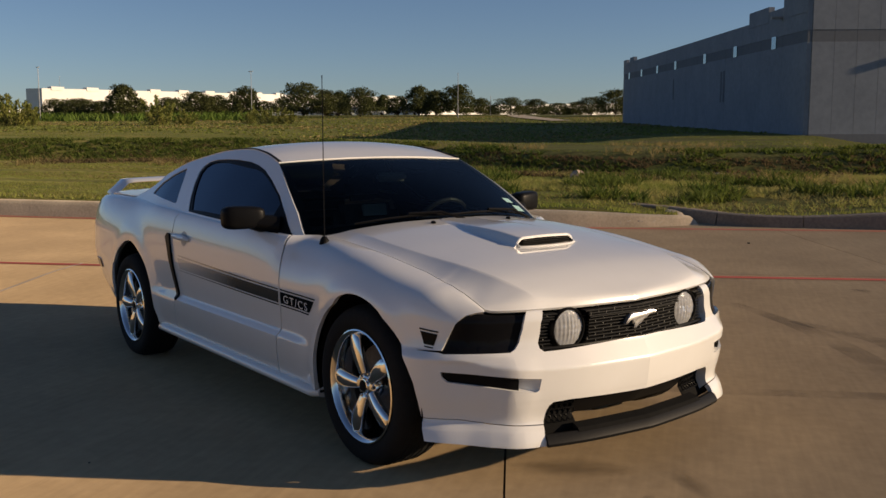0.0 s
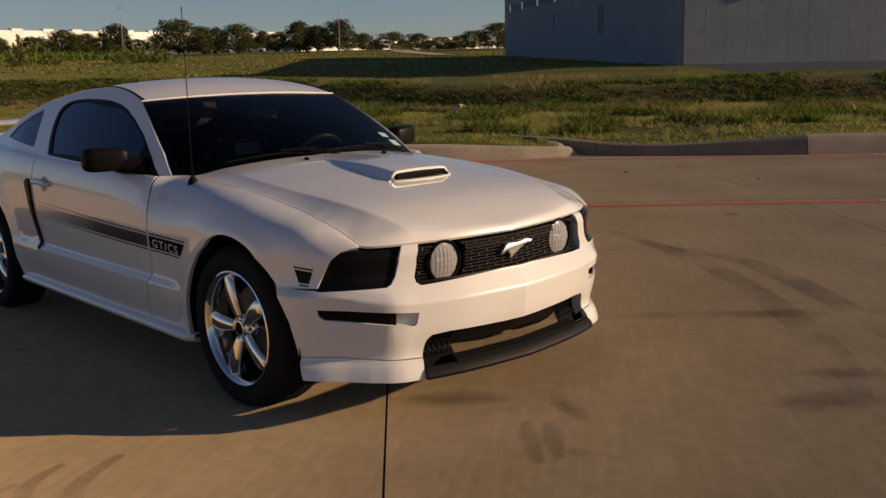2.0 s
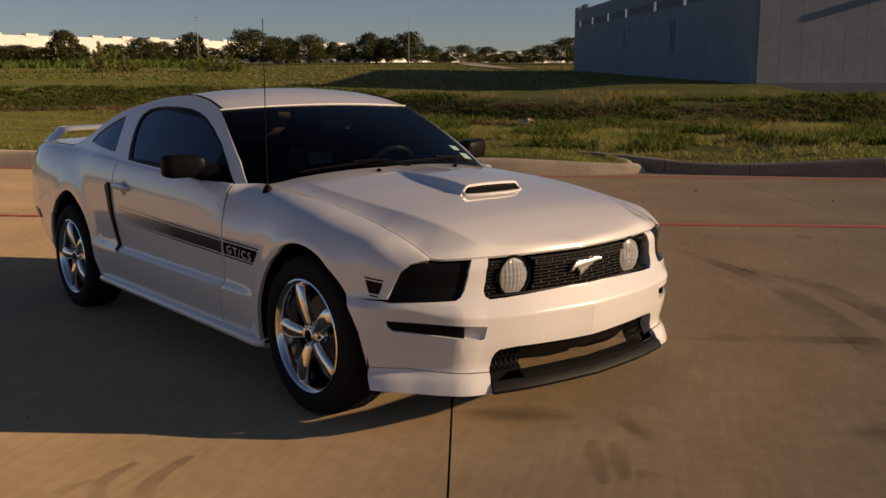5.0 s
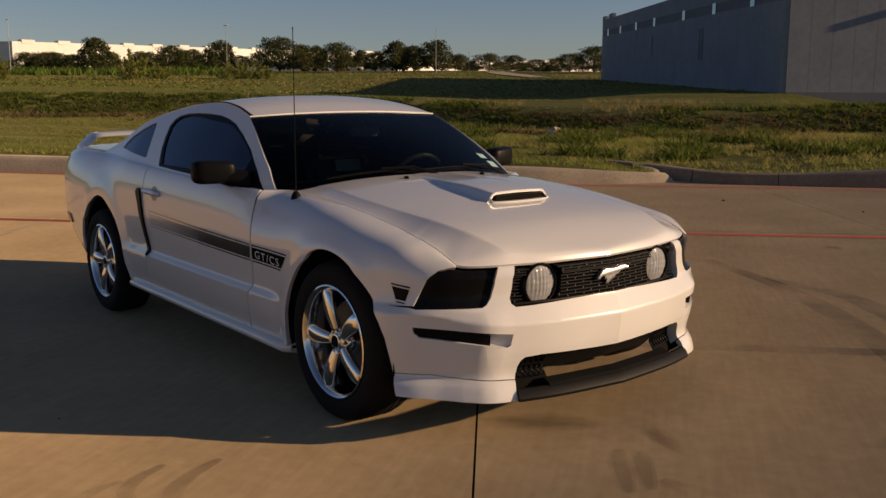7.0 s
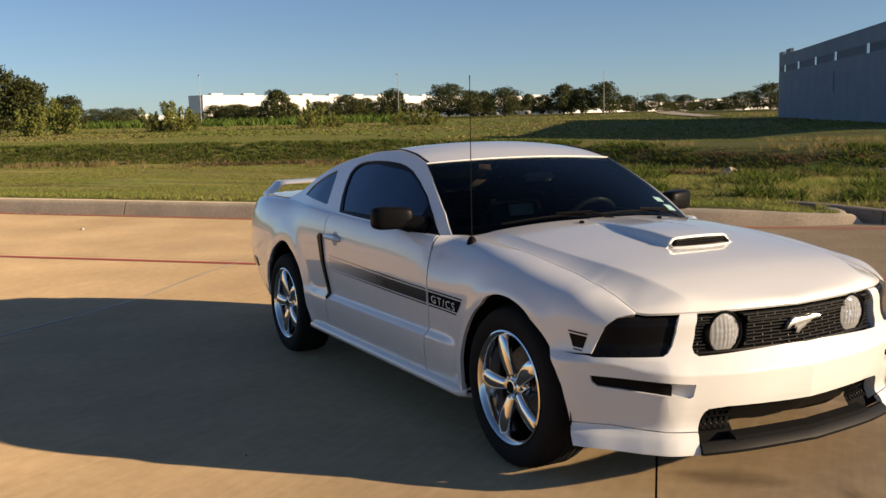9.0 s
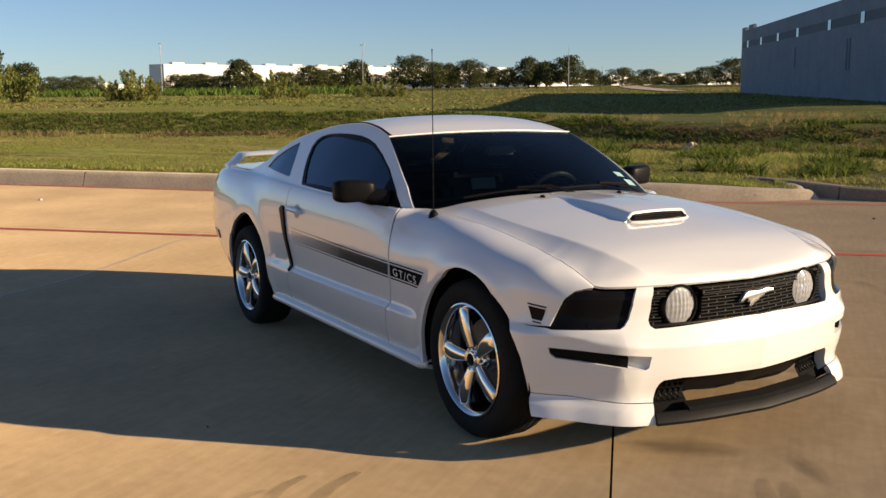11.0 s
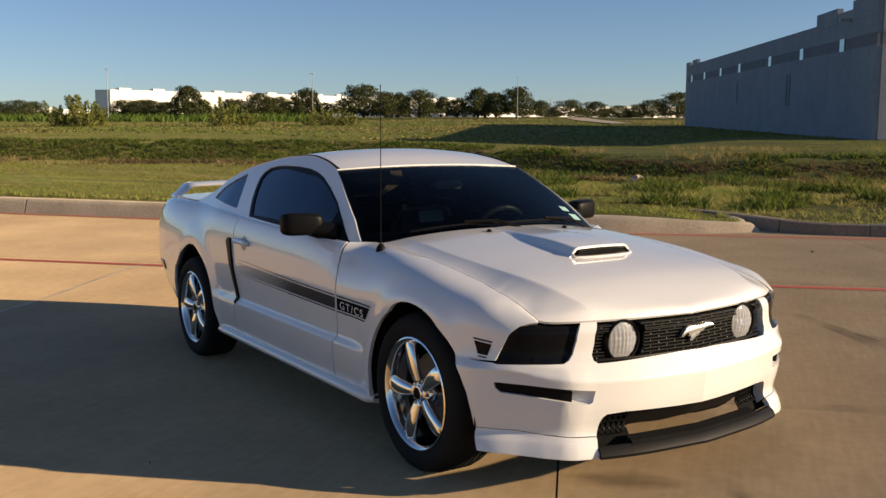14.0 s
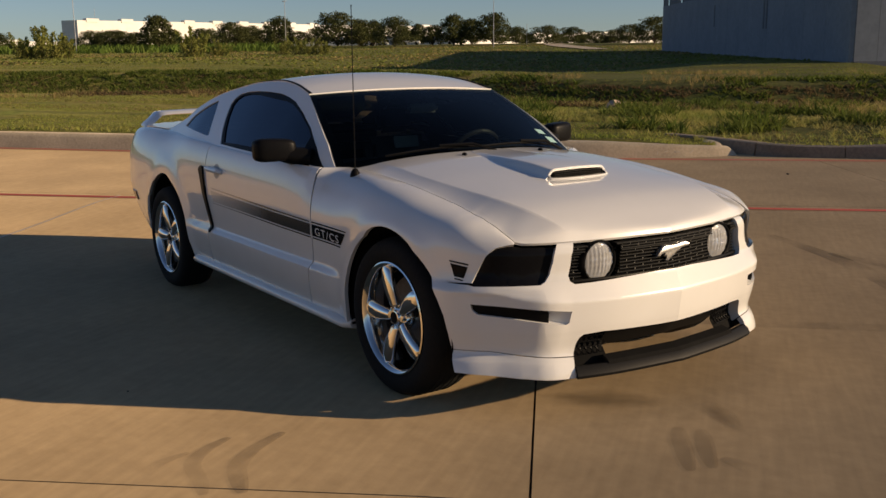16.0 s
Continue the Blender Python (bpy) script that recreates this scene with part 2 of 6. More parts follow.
SET_BACK = [(2.2, 10.6), (2.7, 10.3), (3.1, 9.98), (3.5, 9.58), (3.9, 9.36), (4.3, 9.29), (4.7, 9.24), (5.3, 9.18), (5.9, 9.12), (6.6, 9.09)]


def field_z(u, v):
    """Height of the field beyond the kerb: a mown verge, a shallow ditch, and a long rise."""
    w = min(v, 230.0)
    z = 0.26 + lot_z(max(u, -12.0), KERB_V) + 0.0206 * max(0.0, w - KERB_V) + 0.008 * max(0.0, w - 120)
    near, far = ditch_near(u), ditch_far(u)
    z -= 0.85 * smooth_step(near, near + 3.5, v) * (1 - smooth_step(near + 4.0, far, v))
    z += 0.22 * smooth_step(far - 3, far, v) * (1 - smooth_step(far + 1, far + 22, v))
    z += 0.05 * noise.noise(Vector((u * 0.35, v * 0.35, 0))) * smooth_step(KERB_V + 0.5, KERB_V + 2, v)
    z -= 0.11 * smooth_step(1.4, 2.6, u) * (1 - smooth_step(4.8, 6.6, u)) * (1 - smooth_step(KERB_V + 0.6, KERB_V + 4, v))
    if 2.93 < u < 6.6 and v < setback(u) + 0.08:
        z = -0.3
    if 1.2 < u <= 2.93 and v < tail_line(u) + 0.08:
        z = -0.3
    side = smooth_step(0.235, 0.31, (u - 1.2) / max(1.0, v + 5.4))
    z += side * (0.16 * smooth_step(20, 24, v) - 0.66 * smooth_step(25, 36, v) * (1 - smooth_step(70, 110, v)))
    z -= 0.5 * smooth_step(35, 44, v) * (1 - smooth_step(66, 100, v)) * smooth_step(-30, -14, u) * (1 - smooth_step(0, 9, u))
    return z


def at_uv(u, v, z=0.0):
    p = EU * u + EV * v
    return Vector((p.x, p.y, z))


def to_uv(x, y):
    p = Vector((x, y, 0))
    return p.dot(EU), p.dot(EV)


EYE0 = Vector((4.71, -2.93, 1.43))


def bearing(px, dist):
    """Ground place at a bearing (the tangent to the right of the first view) and a distance."""
    a = radians(143.0) - math.atan(px)
    x, y = EYE0.x + dist * math.cos(a), EYE0.y + dist * math.sin(a)
    return Vector((x, y, field_z(*to_uv(x, y))))


# ---- ground ----
def build_ground():
    us = [-1500, -700, -350, -200, -130] + list(range(-100, -40, 5)) + [-40 + 1.0 * i for i in range(41)] + [1.1 + 0.1 * i for i in range(57)] + [7.0 + 1.0 * i for i in range(54)] + list(range(65, 130, 5)) + [160, 220, 350, 700, 1500]
    vs = [-1500, -600, -200, -80, -40, -20, 0, KERB_V - 0.05, KERB_V + 0.12] + [KERB_V + 0.22 + 0.1 * i for i in range(15)] + [KERB_V + 2.0 + 0.5 * i for i in range(58)] + [40 + 2 * i for i in range(30)] + [105, 112, 120, 135, 150, 180, 220, 280, 360, 500, 800, 1500]
    verts, faces = [], []
    for v in vs:
        for u in us:
            z = field_z(u, v) if v > KERB_V else -0.35
            verts.append(at_uv(u, v, z))
    n = len(us)
    for j in range(len(vs) - 1):
        for i in range(n - 1):
            faces.append((j * n + i, j * n + i + 1, (j + 1) * n + i + 1, (j + 1) * n + i))
    ob = raw("ground", verts, faces, SOIL)
    ob.data.polygons.foreach_set("use_smooth", [True] * len(ob.data.polygons))
    return tagged(ob, "rough green field rising gently beyond a shallow ditch", "ground", kind="structure")


build_ground()


# ---- concrete lot of large slabs ----
def slab_u(u, v):
    """The joints that run towards the field fan out a little."""
    return u - (0.055 + 0.011 * (min(6.0, max(-4.0, u)) - 1)) * (v + 1.5)


def build_lot():
    lot = empty("pavement", label="tan broom-finished concrete parking lot of large slabs", category="pavement", kind="structure")
    us = [-43.3, -38.4, -33.5, -28.6, -23.6, -18.7, -13.8, -8.67, -4.02, 0.95, 5.31, 9.9, 14.8, 19.7, 24.6, 29.5, 34.4, 39.3]
    vs = [-30.2, -23.3, -16.4, -9.5, -2.62, 4.35, KERB_V]
    for i in range(len(us) - 1):
        for j in range(len(vs) - 1):
            bm = bmesh.new()
            g = 0.0045
            u0, u1, v0, v1 = us[i] + g, us[i + 1] - g, vs[j] + g, vs[j + 1] - (g if j < len(vs) - 2 else 0)
            nu = 14
            top = []
            for b in range(nu + 1):
                v = v0 + (v1 - v0) * b / nu
                row = []
                for a in range(nu + 1):
                    u = slab_u(u0 + (u1 - u0) * a / nu, v)
                    w = v + 0.055 * max(-3.0, min(0.0, u - 0.7)) * (1 - smooth_step(-2.0, 3.0, v))
                    row.append(bm.verts.new(at_uv(u, w, lot_z(u, w))))
                top.append(row)
            for b in range(nu):
                for a in range(nu):
                    bm.faces.new((top[b][a], top[b][a + 1], top[b + 1][a + 1], top[b + 1][a]))
            edge = [e for e in bm.edges if e.is_boundary]
            r = bmesh.ops.extrude_edge_only(bm, edges=edge)
            for v in r["geom"]:
                if isinstance(v, bmesh.types.BMVert):
                    v.co.z -= 0.12
            part("slab", bm, CONCRETE, lot)
    bm = bmesh.new()
    rows = []
    for v in [vs[0] + (vs[-1] - vs[0]) * k / 60 for k in range(61)]:
        rows.append([bm.verts.new(at_uv(u, v, lot_z(u, v) - 0.022)) for u in [us[0] + (us[-1] - us[0]) * k / 90 for k in range(91)]])
    for r0, r1 in zip(rows, rows[1:]):
        for k in range(90):
            bm.faces.new((r0[k], r0[k + 1], r1[k + 1], r1[k]))
    part("joint_filler", bm, DARK, lot, "dark sealant in the slab joints")


build_lot()


def strip(name, u0, u1, v0, v1, mat, label, lift=0.004, step=0.5):
    """A painted line lying on the slabs."""
    bm = bmesh.new()
    n = max(1, int(abs(u1 - u0) / step))
    rows = []
    for i in range(n + 1):
        u = u0 + (u1 - u0) * i / n
        w = 0.006 * noise.noise(Vector((u * 2.1, v0, 0)))
        rows.append([bm.verts.new(at_uv(u, v + w, lot_z(u, v) + lift)) for v in (v0, v1)])
    for a, b in zip(rows, rows[1:]):
        bm.faces.new((a[0], b[0], b[1], a[1]))
    return tagged(part(name, bm, mat), label, "line marking", kind="structure")


strip("red_line_near", -38, 36, 4.07, 4.19, RED, "faded red fire-lane line painted on concrete")
strip("red_line_kerb", -38, 36, KERB_V - 0.34, KERB_V - 0.12, RED_WORN, "worn red paint along the gutter")


bm = bmesh.new()
rows = [[bm.verts.new(at_uv(-4.02 + d, v, lot_z(-4.02, v) + 0.004)) for d in (-0.013, 0.013)] for v in [-0.5 + 0.25 * k for k in range(20)]]
for a, b in zip(rows, rows[1:]):
    bm.faces.new((a[0], a[1], b[1], b[0]))
tagged(part("joint_sealant", bm, WHITE_MARK), "thin pale sealant line along a slab joint", "line marking", kind="structure")


# ---- kerbs ----
def kerb(name, path, heights, label, batter=None, mat=KERB):
    """A kerb with a sloping rounded face, along (u, v) places; a small batter makes the face steeper."""
    bm = bmesh.new()
    prof = [(-0.16, -0.03), (-0.11, 0.0), (-0.045, 0.70), (-0.015, 0.92), (0.03, 1.0), (0.2, 1.0), (0.24, 0.8), (0.24, -0.5)]
    rings = []
    for i, (u, v) in enumerate(path):
        a, b = path[max(0, i - 1)], path[min(len(path) - 1, i + 1)]
        d = Vector((b[0] - a[0], b[1] - a[1])).normalized()
        z0 = lot_z(u, v)
        rings.append([bm.verts.new(at_uv(u - d.y * o, v + d.x * o, z0 + heights[i] * h + 0.002)) for o, h in [(o * (batter[i] if batter and o < 0 else 1), h) for o, h in prof]])
    for r0, r1 in zip(rings, rings[1:]):
        for k in range(len(prof) - 1):
            bm.faces.new((r0[k], r1[k], r1[k + 1], r0[k + 1]))
    bm.faces.new(rings[0])
    bm.faces.new(rings[-1][::-1])
    return tagged(part(name, bm, mat, smooth=True, angle=50), label, "kerb", "kerbs along the lot", "structure")


H = 0.25
cuts = [-43, -38.2, -32.3, -26.4, -20.6, -14.7, -8.8, -2.95, -0.9]
for a, b in zip(cuts, cuts[1:]):
    n = 6
    kerb("kerb", [(a + 0.012 + (b - a - 0.024) * i / n, KERB_V) for i in range(n + 1)], [H] * (n + 1), "tall pale concrete kerb with stained face")
kerb("kerb", [(-0.89, 9.1), (0.0, 9.06), *TAIL_END], [H, H, 0.25, 0.24, 0.215, 0.175, 0.155, 0.135, 0.08], "sunlit concrete kerb that tapers down at a drain gap")
kerb("kerb", [(3.02, 9.62), (3.0, 9.9), (2.9, 10.3)], [0.12, 0.17, 0.2], "low concrete return at a drain gap")
kerb("kerb", SET_BACK[:4], [0.25, 0.23, 0.21, 0.19], "stained concrete kerb with shade in its dark colour, set back behind a drain gap", [0.4] * 4, KERB_SHADED_STAINED)
kerb("kerb", [(3.512, 9.57), (3.9, 9.36), (4.3, 9.29), (4.7, 9.24)], [0.19, 0.175, 0.17, 0.17], "stained concrete kerb with shade in its dark colour, set back behind a drain gap", [0.4] * 4, KERB_SHADED_STAINED)
kerb("kerb", [(4.712, 9.238), (5.3, 9.18), (5.9, 9.12), (6.6, 9.09)], [0.17, 0.20, 0.24, H + 0.04], "stained concrete kerb with shade in its dark colour, rising beside a drain gap", [0.4, 0.4, 0.5, 1.0], KERB_SHADED_STAINED)
bm = bmesh.new()
rows = [[bm.verts.new(at_uv(u, v, lot_z(u, v) + 0.001)) for v in (KERB_V - 0.02, KERB_V + (setback(u) + 0.1 - KERB_V) * 0.5, setback(u) + 0.1)] for u in (2.93, 3.1, 3.3, 3.5, 3.7, 3.9, 4.1, 4.3, 4.7, 5.3, 5.9, 6.59)]
for a, b in zip(rows, rows[1:]):
    for k in range(2):
        bm.faces.new((a[k], b[k], b[k + 1], a[k + 1]))
rows = [[bm.verts.new(at_uv(u, v, lot_z(u, v) + 0.001)) for v in (KERB_V - 0.02, tail_line(u) + 0.06)] for u in (1.8, 2.1, 2.4, 2.8, 2.93)]
for a, b in zip(rows, rows[1:]):
    bm.faces.new((a[0], b[0], b[1], a[1]))
tagged(part("drain_apron", bm, CONCRETE), "stained concrete apron leading to a drain gap in the kerb", "pavement", kind="structure")
cuts = [6.61, 10, 16, 22, 28, 34, 39]
for a, b in zip(cuts, cuts[1:]):
    kerb("kerb", [(a + 0.01 + (b - a - 0.02) * i / 5, KERB_V) for i in range(6)], [H + 0.04] * 6, "tall concrete kerb with rounded worn edge")

# ---- car: surfaces of the body as smooth functions ----
def curve(pts):
    """A smooth function through pairs of numbers, flat beyond the ends."""
    pts = sorted(pts)
    xs, ys = [p[0] for p in pts], [p[1] for p in pts]
    n = len(xs)
    d = [(ys[i + 1] - ys[i]) / (xs[i + 1] - xs[i]) for i in range(n - 1)]
    m = [d[0]] + [0.0 if d[i - 1] * d[i] <= 0 else 2 * d[i - 1] * d[i] / (d[i - 1] + d[i]) for i in range(1, n - 1)] + [d[-1]]

    def f(x):
        if x <= xs[0]:
            return ys[0]
        if x >= xs[-1]:
            return ys[-1]
        i = next(k for k in range(n - 1) if x < xs[k + 1])
        h = xs[i + 1] - xs[i]
        t = (x - xs[i]) / h
        return (1 + 2 * t) * (1 - t) ** 2 * ys[i] + t * (1 - t) ** 2 * h * m[i] + t * t * (3 - 2 * t) * ys[i + 1] + t * t * (t - 1) * h * m[i + 1]
    return f


# half the outline in plan, from the tail to the nose
PLAN = [(-2.47, 0), (-2.455, 0.45), (-2.41, 0.70), (-2.33, 0.81), (-2.2, 0.855), (-1.95, 0.885), (-1.65, 0.897), (-1.36, 0.90), (-0.9, 0.905), (-0.4, 0.905), (0.3, 0.905), (0.9, 0.90),
        (1.36, 0.905), (1.6, 0.895), (1.75, 0.872), (1.86, 0.825), (1.95, 0.75), (2.02, 0.65), (2.079, 0.50), (2.1255, 0.3), (2.157, 0)]
run = [0.0]
for p, q in zip(PLAN, PLAN[1:]):
    run.append(run[-1] + math.dist(p, q))
shift = 0.9 - run[[p[0] for p in PLAN].index(0.9)]
run = [r + shift for r in run]
TAIL_A, NOSE_A = run[0], run[-1]
plan_x, plan_y = curve([(a, p[0]) for a, p in zip(run, PLAN)]), curve([(a, p[1]) for a, p in zip(run, PLAN)])
flank = curve([(0.16, -0.05), (0.30, -0.02), (0.42, 0.007), (0.466, 0.011), (0.470, 0.010), (0.498, -0.013), (0.502, -0.0135), (0.60, -0.006), (0.70, 0), (1, 0)])
plain_flank = curve([(0.16, -0.05), (0.30, -0.02), (0.45, -0.004), (0.60, -0.003), (0.70, 0), (1, 0)])
nose = curve([(0.15, 0.062), (0.235, 0.060), (0.29, 0.044), (0.32, 0.022), (0.332, 0.021), (0.40, 0.034), (0.50, 0.045), (0.60, 0.008), (0.66, 0.0), (0.70, 0), (1, 0)])
shelf_t = curve([(1.6, 0.572), (1.95, 0.568), (2.1, 0.548), (2.27, 0.531), (2.5, 0.525), (2.8, 0.522)])


chamfer = curve([(1.6, 0), (1.75, 0), (1.87, 0.021), (1.987, 0.033), (2.109, 0.013), (2.16, -0.002), (2.2, -0.004), (2.27, 0), (2.9, 0)])


def nose_out(a, t):
    """How far the bumper stands out: a shelf slopes out to a firm edge, and the face falls away below it."""
    edge = shelf_t(a)
    if 0.40 < t <= edge:
        return 0.034 + 0.017 * ((t - 0.40) / (edge - 0.40)) ** 0.7
    if edge < t < 0.60:
        return 0.008 + 0.043 * (0.60 - t) / (0.60 - edge)
    return nose(t)


tail = curve([(0.16, -0.15), (0.30, -0.085), (0.45, -0.028), (0.62, 0.003), (0.70, 0), (1, 0)])
roll_in = curve([(-2.45, 0.10), (-1.9, 0.12), (-1.5, 0.13), (-0.9, 0.06), (-0.4, 0.055), (0.3, 0.055), (0.65, 0.08), (0.75, 0.205), (1.0, 0.213), (1.36, 0.218), (1.6, 0.216), (1.75, 0.190), (1.85, 0.168), (1.95, 0.120), (2.0, 0.080), (2.03, 0.050), (2.06, 0.026), (2.2, 0.022), (2.35, 0.028), (2.75, 0.03)])
top_z = curve([(-2.9, 0.96), (-2.3, 0.985), (-1.9, 1.0), (-1.0, 0.985), (-0.4, 0.965), (0.3, 0.945), (0.75, 0.94), (0.9, 0.934), (1.05, 0.923), (1.245, 0.906), (1.4, 0.888), (1.6, 0.858), (1.75, 0.838), (1.85, 0.827), (1.95, 0.808), (2.0, 0.789), (2.03, 0.774), (2.048, 0.763), (2.062, 0.754), (2.1, 0.750), (2.75, 0.748)])
AXLE_F, AXLE_R, HUB_Z = 1.398, -1.365, 0.343
SHOULDER = 0.70


def wrap(a, t, out=0.0):
    """The lower body: a runs along the outline (a is x on the flank), t is the height up to the shoulder and then the roll to the top edge."""
    side = -1
    if a > NOSE_A:
        a, side = 2 * NOSE_A - a, 1
    e = 0.004
    x, y = plan_x(a), plan_y(a)
    lo, hi = max(TAIL_A, a - e), min(NOSE_A, a + e)
    tx, ty = plan_x(hi) - plan_x(lo), plan_y(hi) - plan_y(lo)
    length = math.hypot(tx, ty)
    nx, ny = -ty / length, tx / length
    k = smooth_step(1.6, 1.85, a)
    kt = min(1, max(0, (-1.7 - a) / 0.3))
    firm = smooth_step(1.02, 0.86, a) * smooth_step(-0.98, -0.80, a)
    o = (flank(t) * firm + plain_flank(t) * (1 - firm)) * (1 - k) * (1 - kt) + (nose_out(a, t) - chamfer(a) * (1 - smooth_step(0.555, 0.60, t))) * k + tail(t) * kt + out
    z = t
    for ax, az in ((1.42, HUB_Z), (-1.33, HUB_Z)):
        o += 0.014 * math.exp(-((math.hypot((a - ax) / 0.97, t - az) - 0.415) / 0.048) ** 2) * (1 - k)
    if t > SHOULDER:
        th = min(1, (t - SHOULDER) / 0.30) * math.pi / 2
        full = 1 - 0.24 * smooth_step(0.9, 1.2, a) * (1 - smooth_step(1.8, 1.97, a))
        o -= roll_in(a) * (1 - max(0.0, math.cos(th)) ** full)
        z = SHOULDER + (top_z(a) - SHOULDER) * math.sin(th) ** full + out * math.sin(th)
    return Vector((x + nx * o, side * (y + ny * o), z))


belt_y = curve([(-2.2, 0.70), (-1.9, 0.74), (-1.4, 0.80), (-1.0, 0.84), (-0.4, 0.855), (0.1, 0.835), (0.45, 0.795), (0.72, 0.735)])


def green(x, z, out=0.0):
    """The sides of the cabin above the belt line."""
    h = z - 0.95
    return Vector((x, -(belt_y(x) - (0.60 * h + 0.35 * h * h if h > 0 else 0.3 * h) + out), z + 0.5 * out))


hood_mid = curve([(0.70, 1.003), (0.8, 1.0), (1.0, 0.985), (1.3, 0.957), (1.6, 0.917), (1.75, 0.893), (1.85, 0.872), (1.95, 0.840), (2.05, 0.800), (2.16, 0.752)])
hood_side = curve([(0.70, 0.943), (0.9, 0.934), (1.05, 0.923), (1.245, 0.906), (1.4, 0.888), (1.62, 0.855), (1.81, 0.815), (1.91, 0.790), (1.97, 0.774), (2.16, 0.745)])
hood_half = curve([(0.70, 0.70), (0.8, 0.69), (2.2, 0.69)])
crease_y = curve([(0.70, 0.565), (0.945, 0.577), (1.24, 0.592), (1.44, 0.583), (1.68, 0.561), (1.85, 0.533), (1.985, 0.496), (2.084, 0.466), (2.2, 0.43)])
crease_z = curve([(0.70, 0.960), (0.945, 0.954), (1.24, 0.930), (1.44, 0.911), (1.68, 0.886), (1.85, 0.858), (1.985, 0.816), (2.084, 0.770), (2.2, 0.72)])
hood_spine = curve([(0.76, 0.895), (1.0, 1.02), (1.3, 1.23), (1.6, 1.42), (1.85, 1.55), (2.06, 1.64), (2.3, 1.74), (2.55, 1.84), (NOSE_A, 1.94)])


def hood_top(x, y, out=0.0):
    """Height of the bonnet by place: a long plateau with creased flanks, rounded down at the leading edge."""
    w, fold = abs(y), crease_y(x)
    m, c, e = hood_mid(x), crease_z(x), hood_side(x)
    z = m - (m - c) * (w / fold) ** 2 if w < fold else c - (c - e) * (1 - (1 - min(1.0, (w - fold) / (hood_half(x) - fold))) ** 1.45)
    return Vector((x, y, z + out))


def hood_at(s, r, out=0.0):
    """The bonnet: s follows its edge from the cowl round the nose, r goes from the edge (0) to the middle (1)."""
    far = s > NOSE_A
    if far:
        s = 2 * NOSE_A - s
    e = wrap(s, 1.0)
    x = e.x + (hood_spine(s) - e.x) * r
    p = hood_top(x, e.y * (1 - r), out)
    sharp = 8 + 37 * smooth_step(1.98, 2.06, s)
    p.z += (e.z - hood_top(e.x, e.y).z) * (1 - max(0.0, r - 0.011)) ** sharp
    if far:
        p.y = -p.y
    return p


rail_z = curve([(0.17, 1.268), (-0.04, 1.313), (-0.23, 1.332), (-0.51, 1.319), (-0.72, 1.289), (-0.93, 1.251), (-1.21, 1.165), (-1.36, 1.085), (-1.6, 1.015), (-1.9, 1.0)])


def roof_at(x, q, out=0.0):
    """The roof, q from -1 to 1 between the rails."""
    z = rail_z(x)
    y = -green(x, z).y
    crown = 0.020 * smooth_step(0.30, -0.25, x) * smooth_step(-1.75, -0.9, x) + 0.018
    return Vector((x + 0.03 * (1 - q * q) * smooth_step(-0.2, 0.15, x), q * y, z + crown * (1 - abs(q) ** 2.2) + out))


def screen_at(q, r, out=0.0):
    """The windscreen, q across, r from the cowl up to the header."""
    foot = Vector((0.704 + 0.17 * (1 - q * q), q * 0.744, 0.930 + 0.05 * (1 - q * q)))
    head = Vector((0.172 + 0.03 * (1 - q * q), q * 0.607, 1.266 + 0.018 * (1 - q * q)))
    p = foot.lerp(head, r)
    bow = 4 * r * (1 - r)
    return p + Vector((0.6, 0, 0.8)) * (0.022 * bow + out)


def mirror_y(f):
    def g(*args):
        p = f(*args)
        return Vector((p.x, -p.y, p.z))
    return g


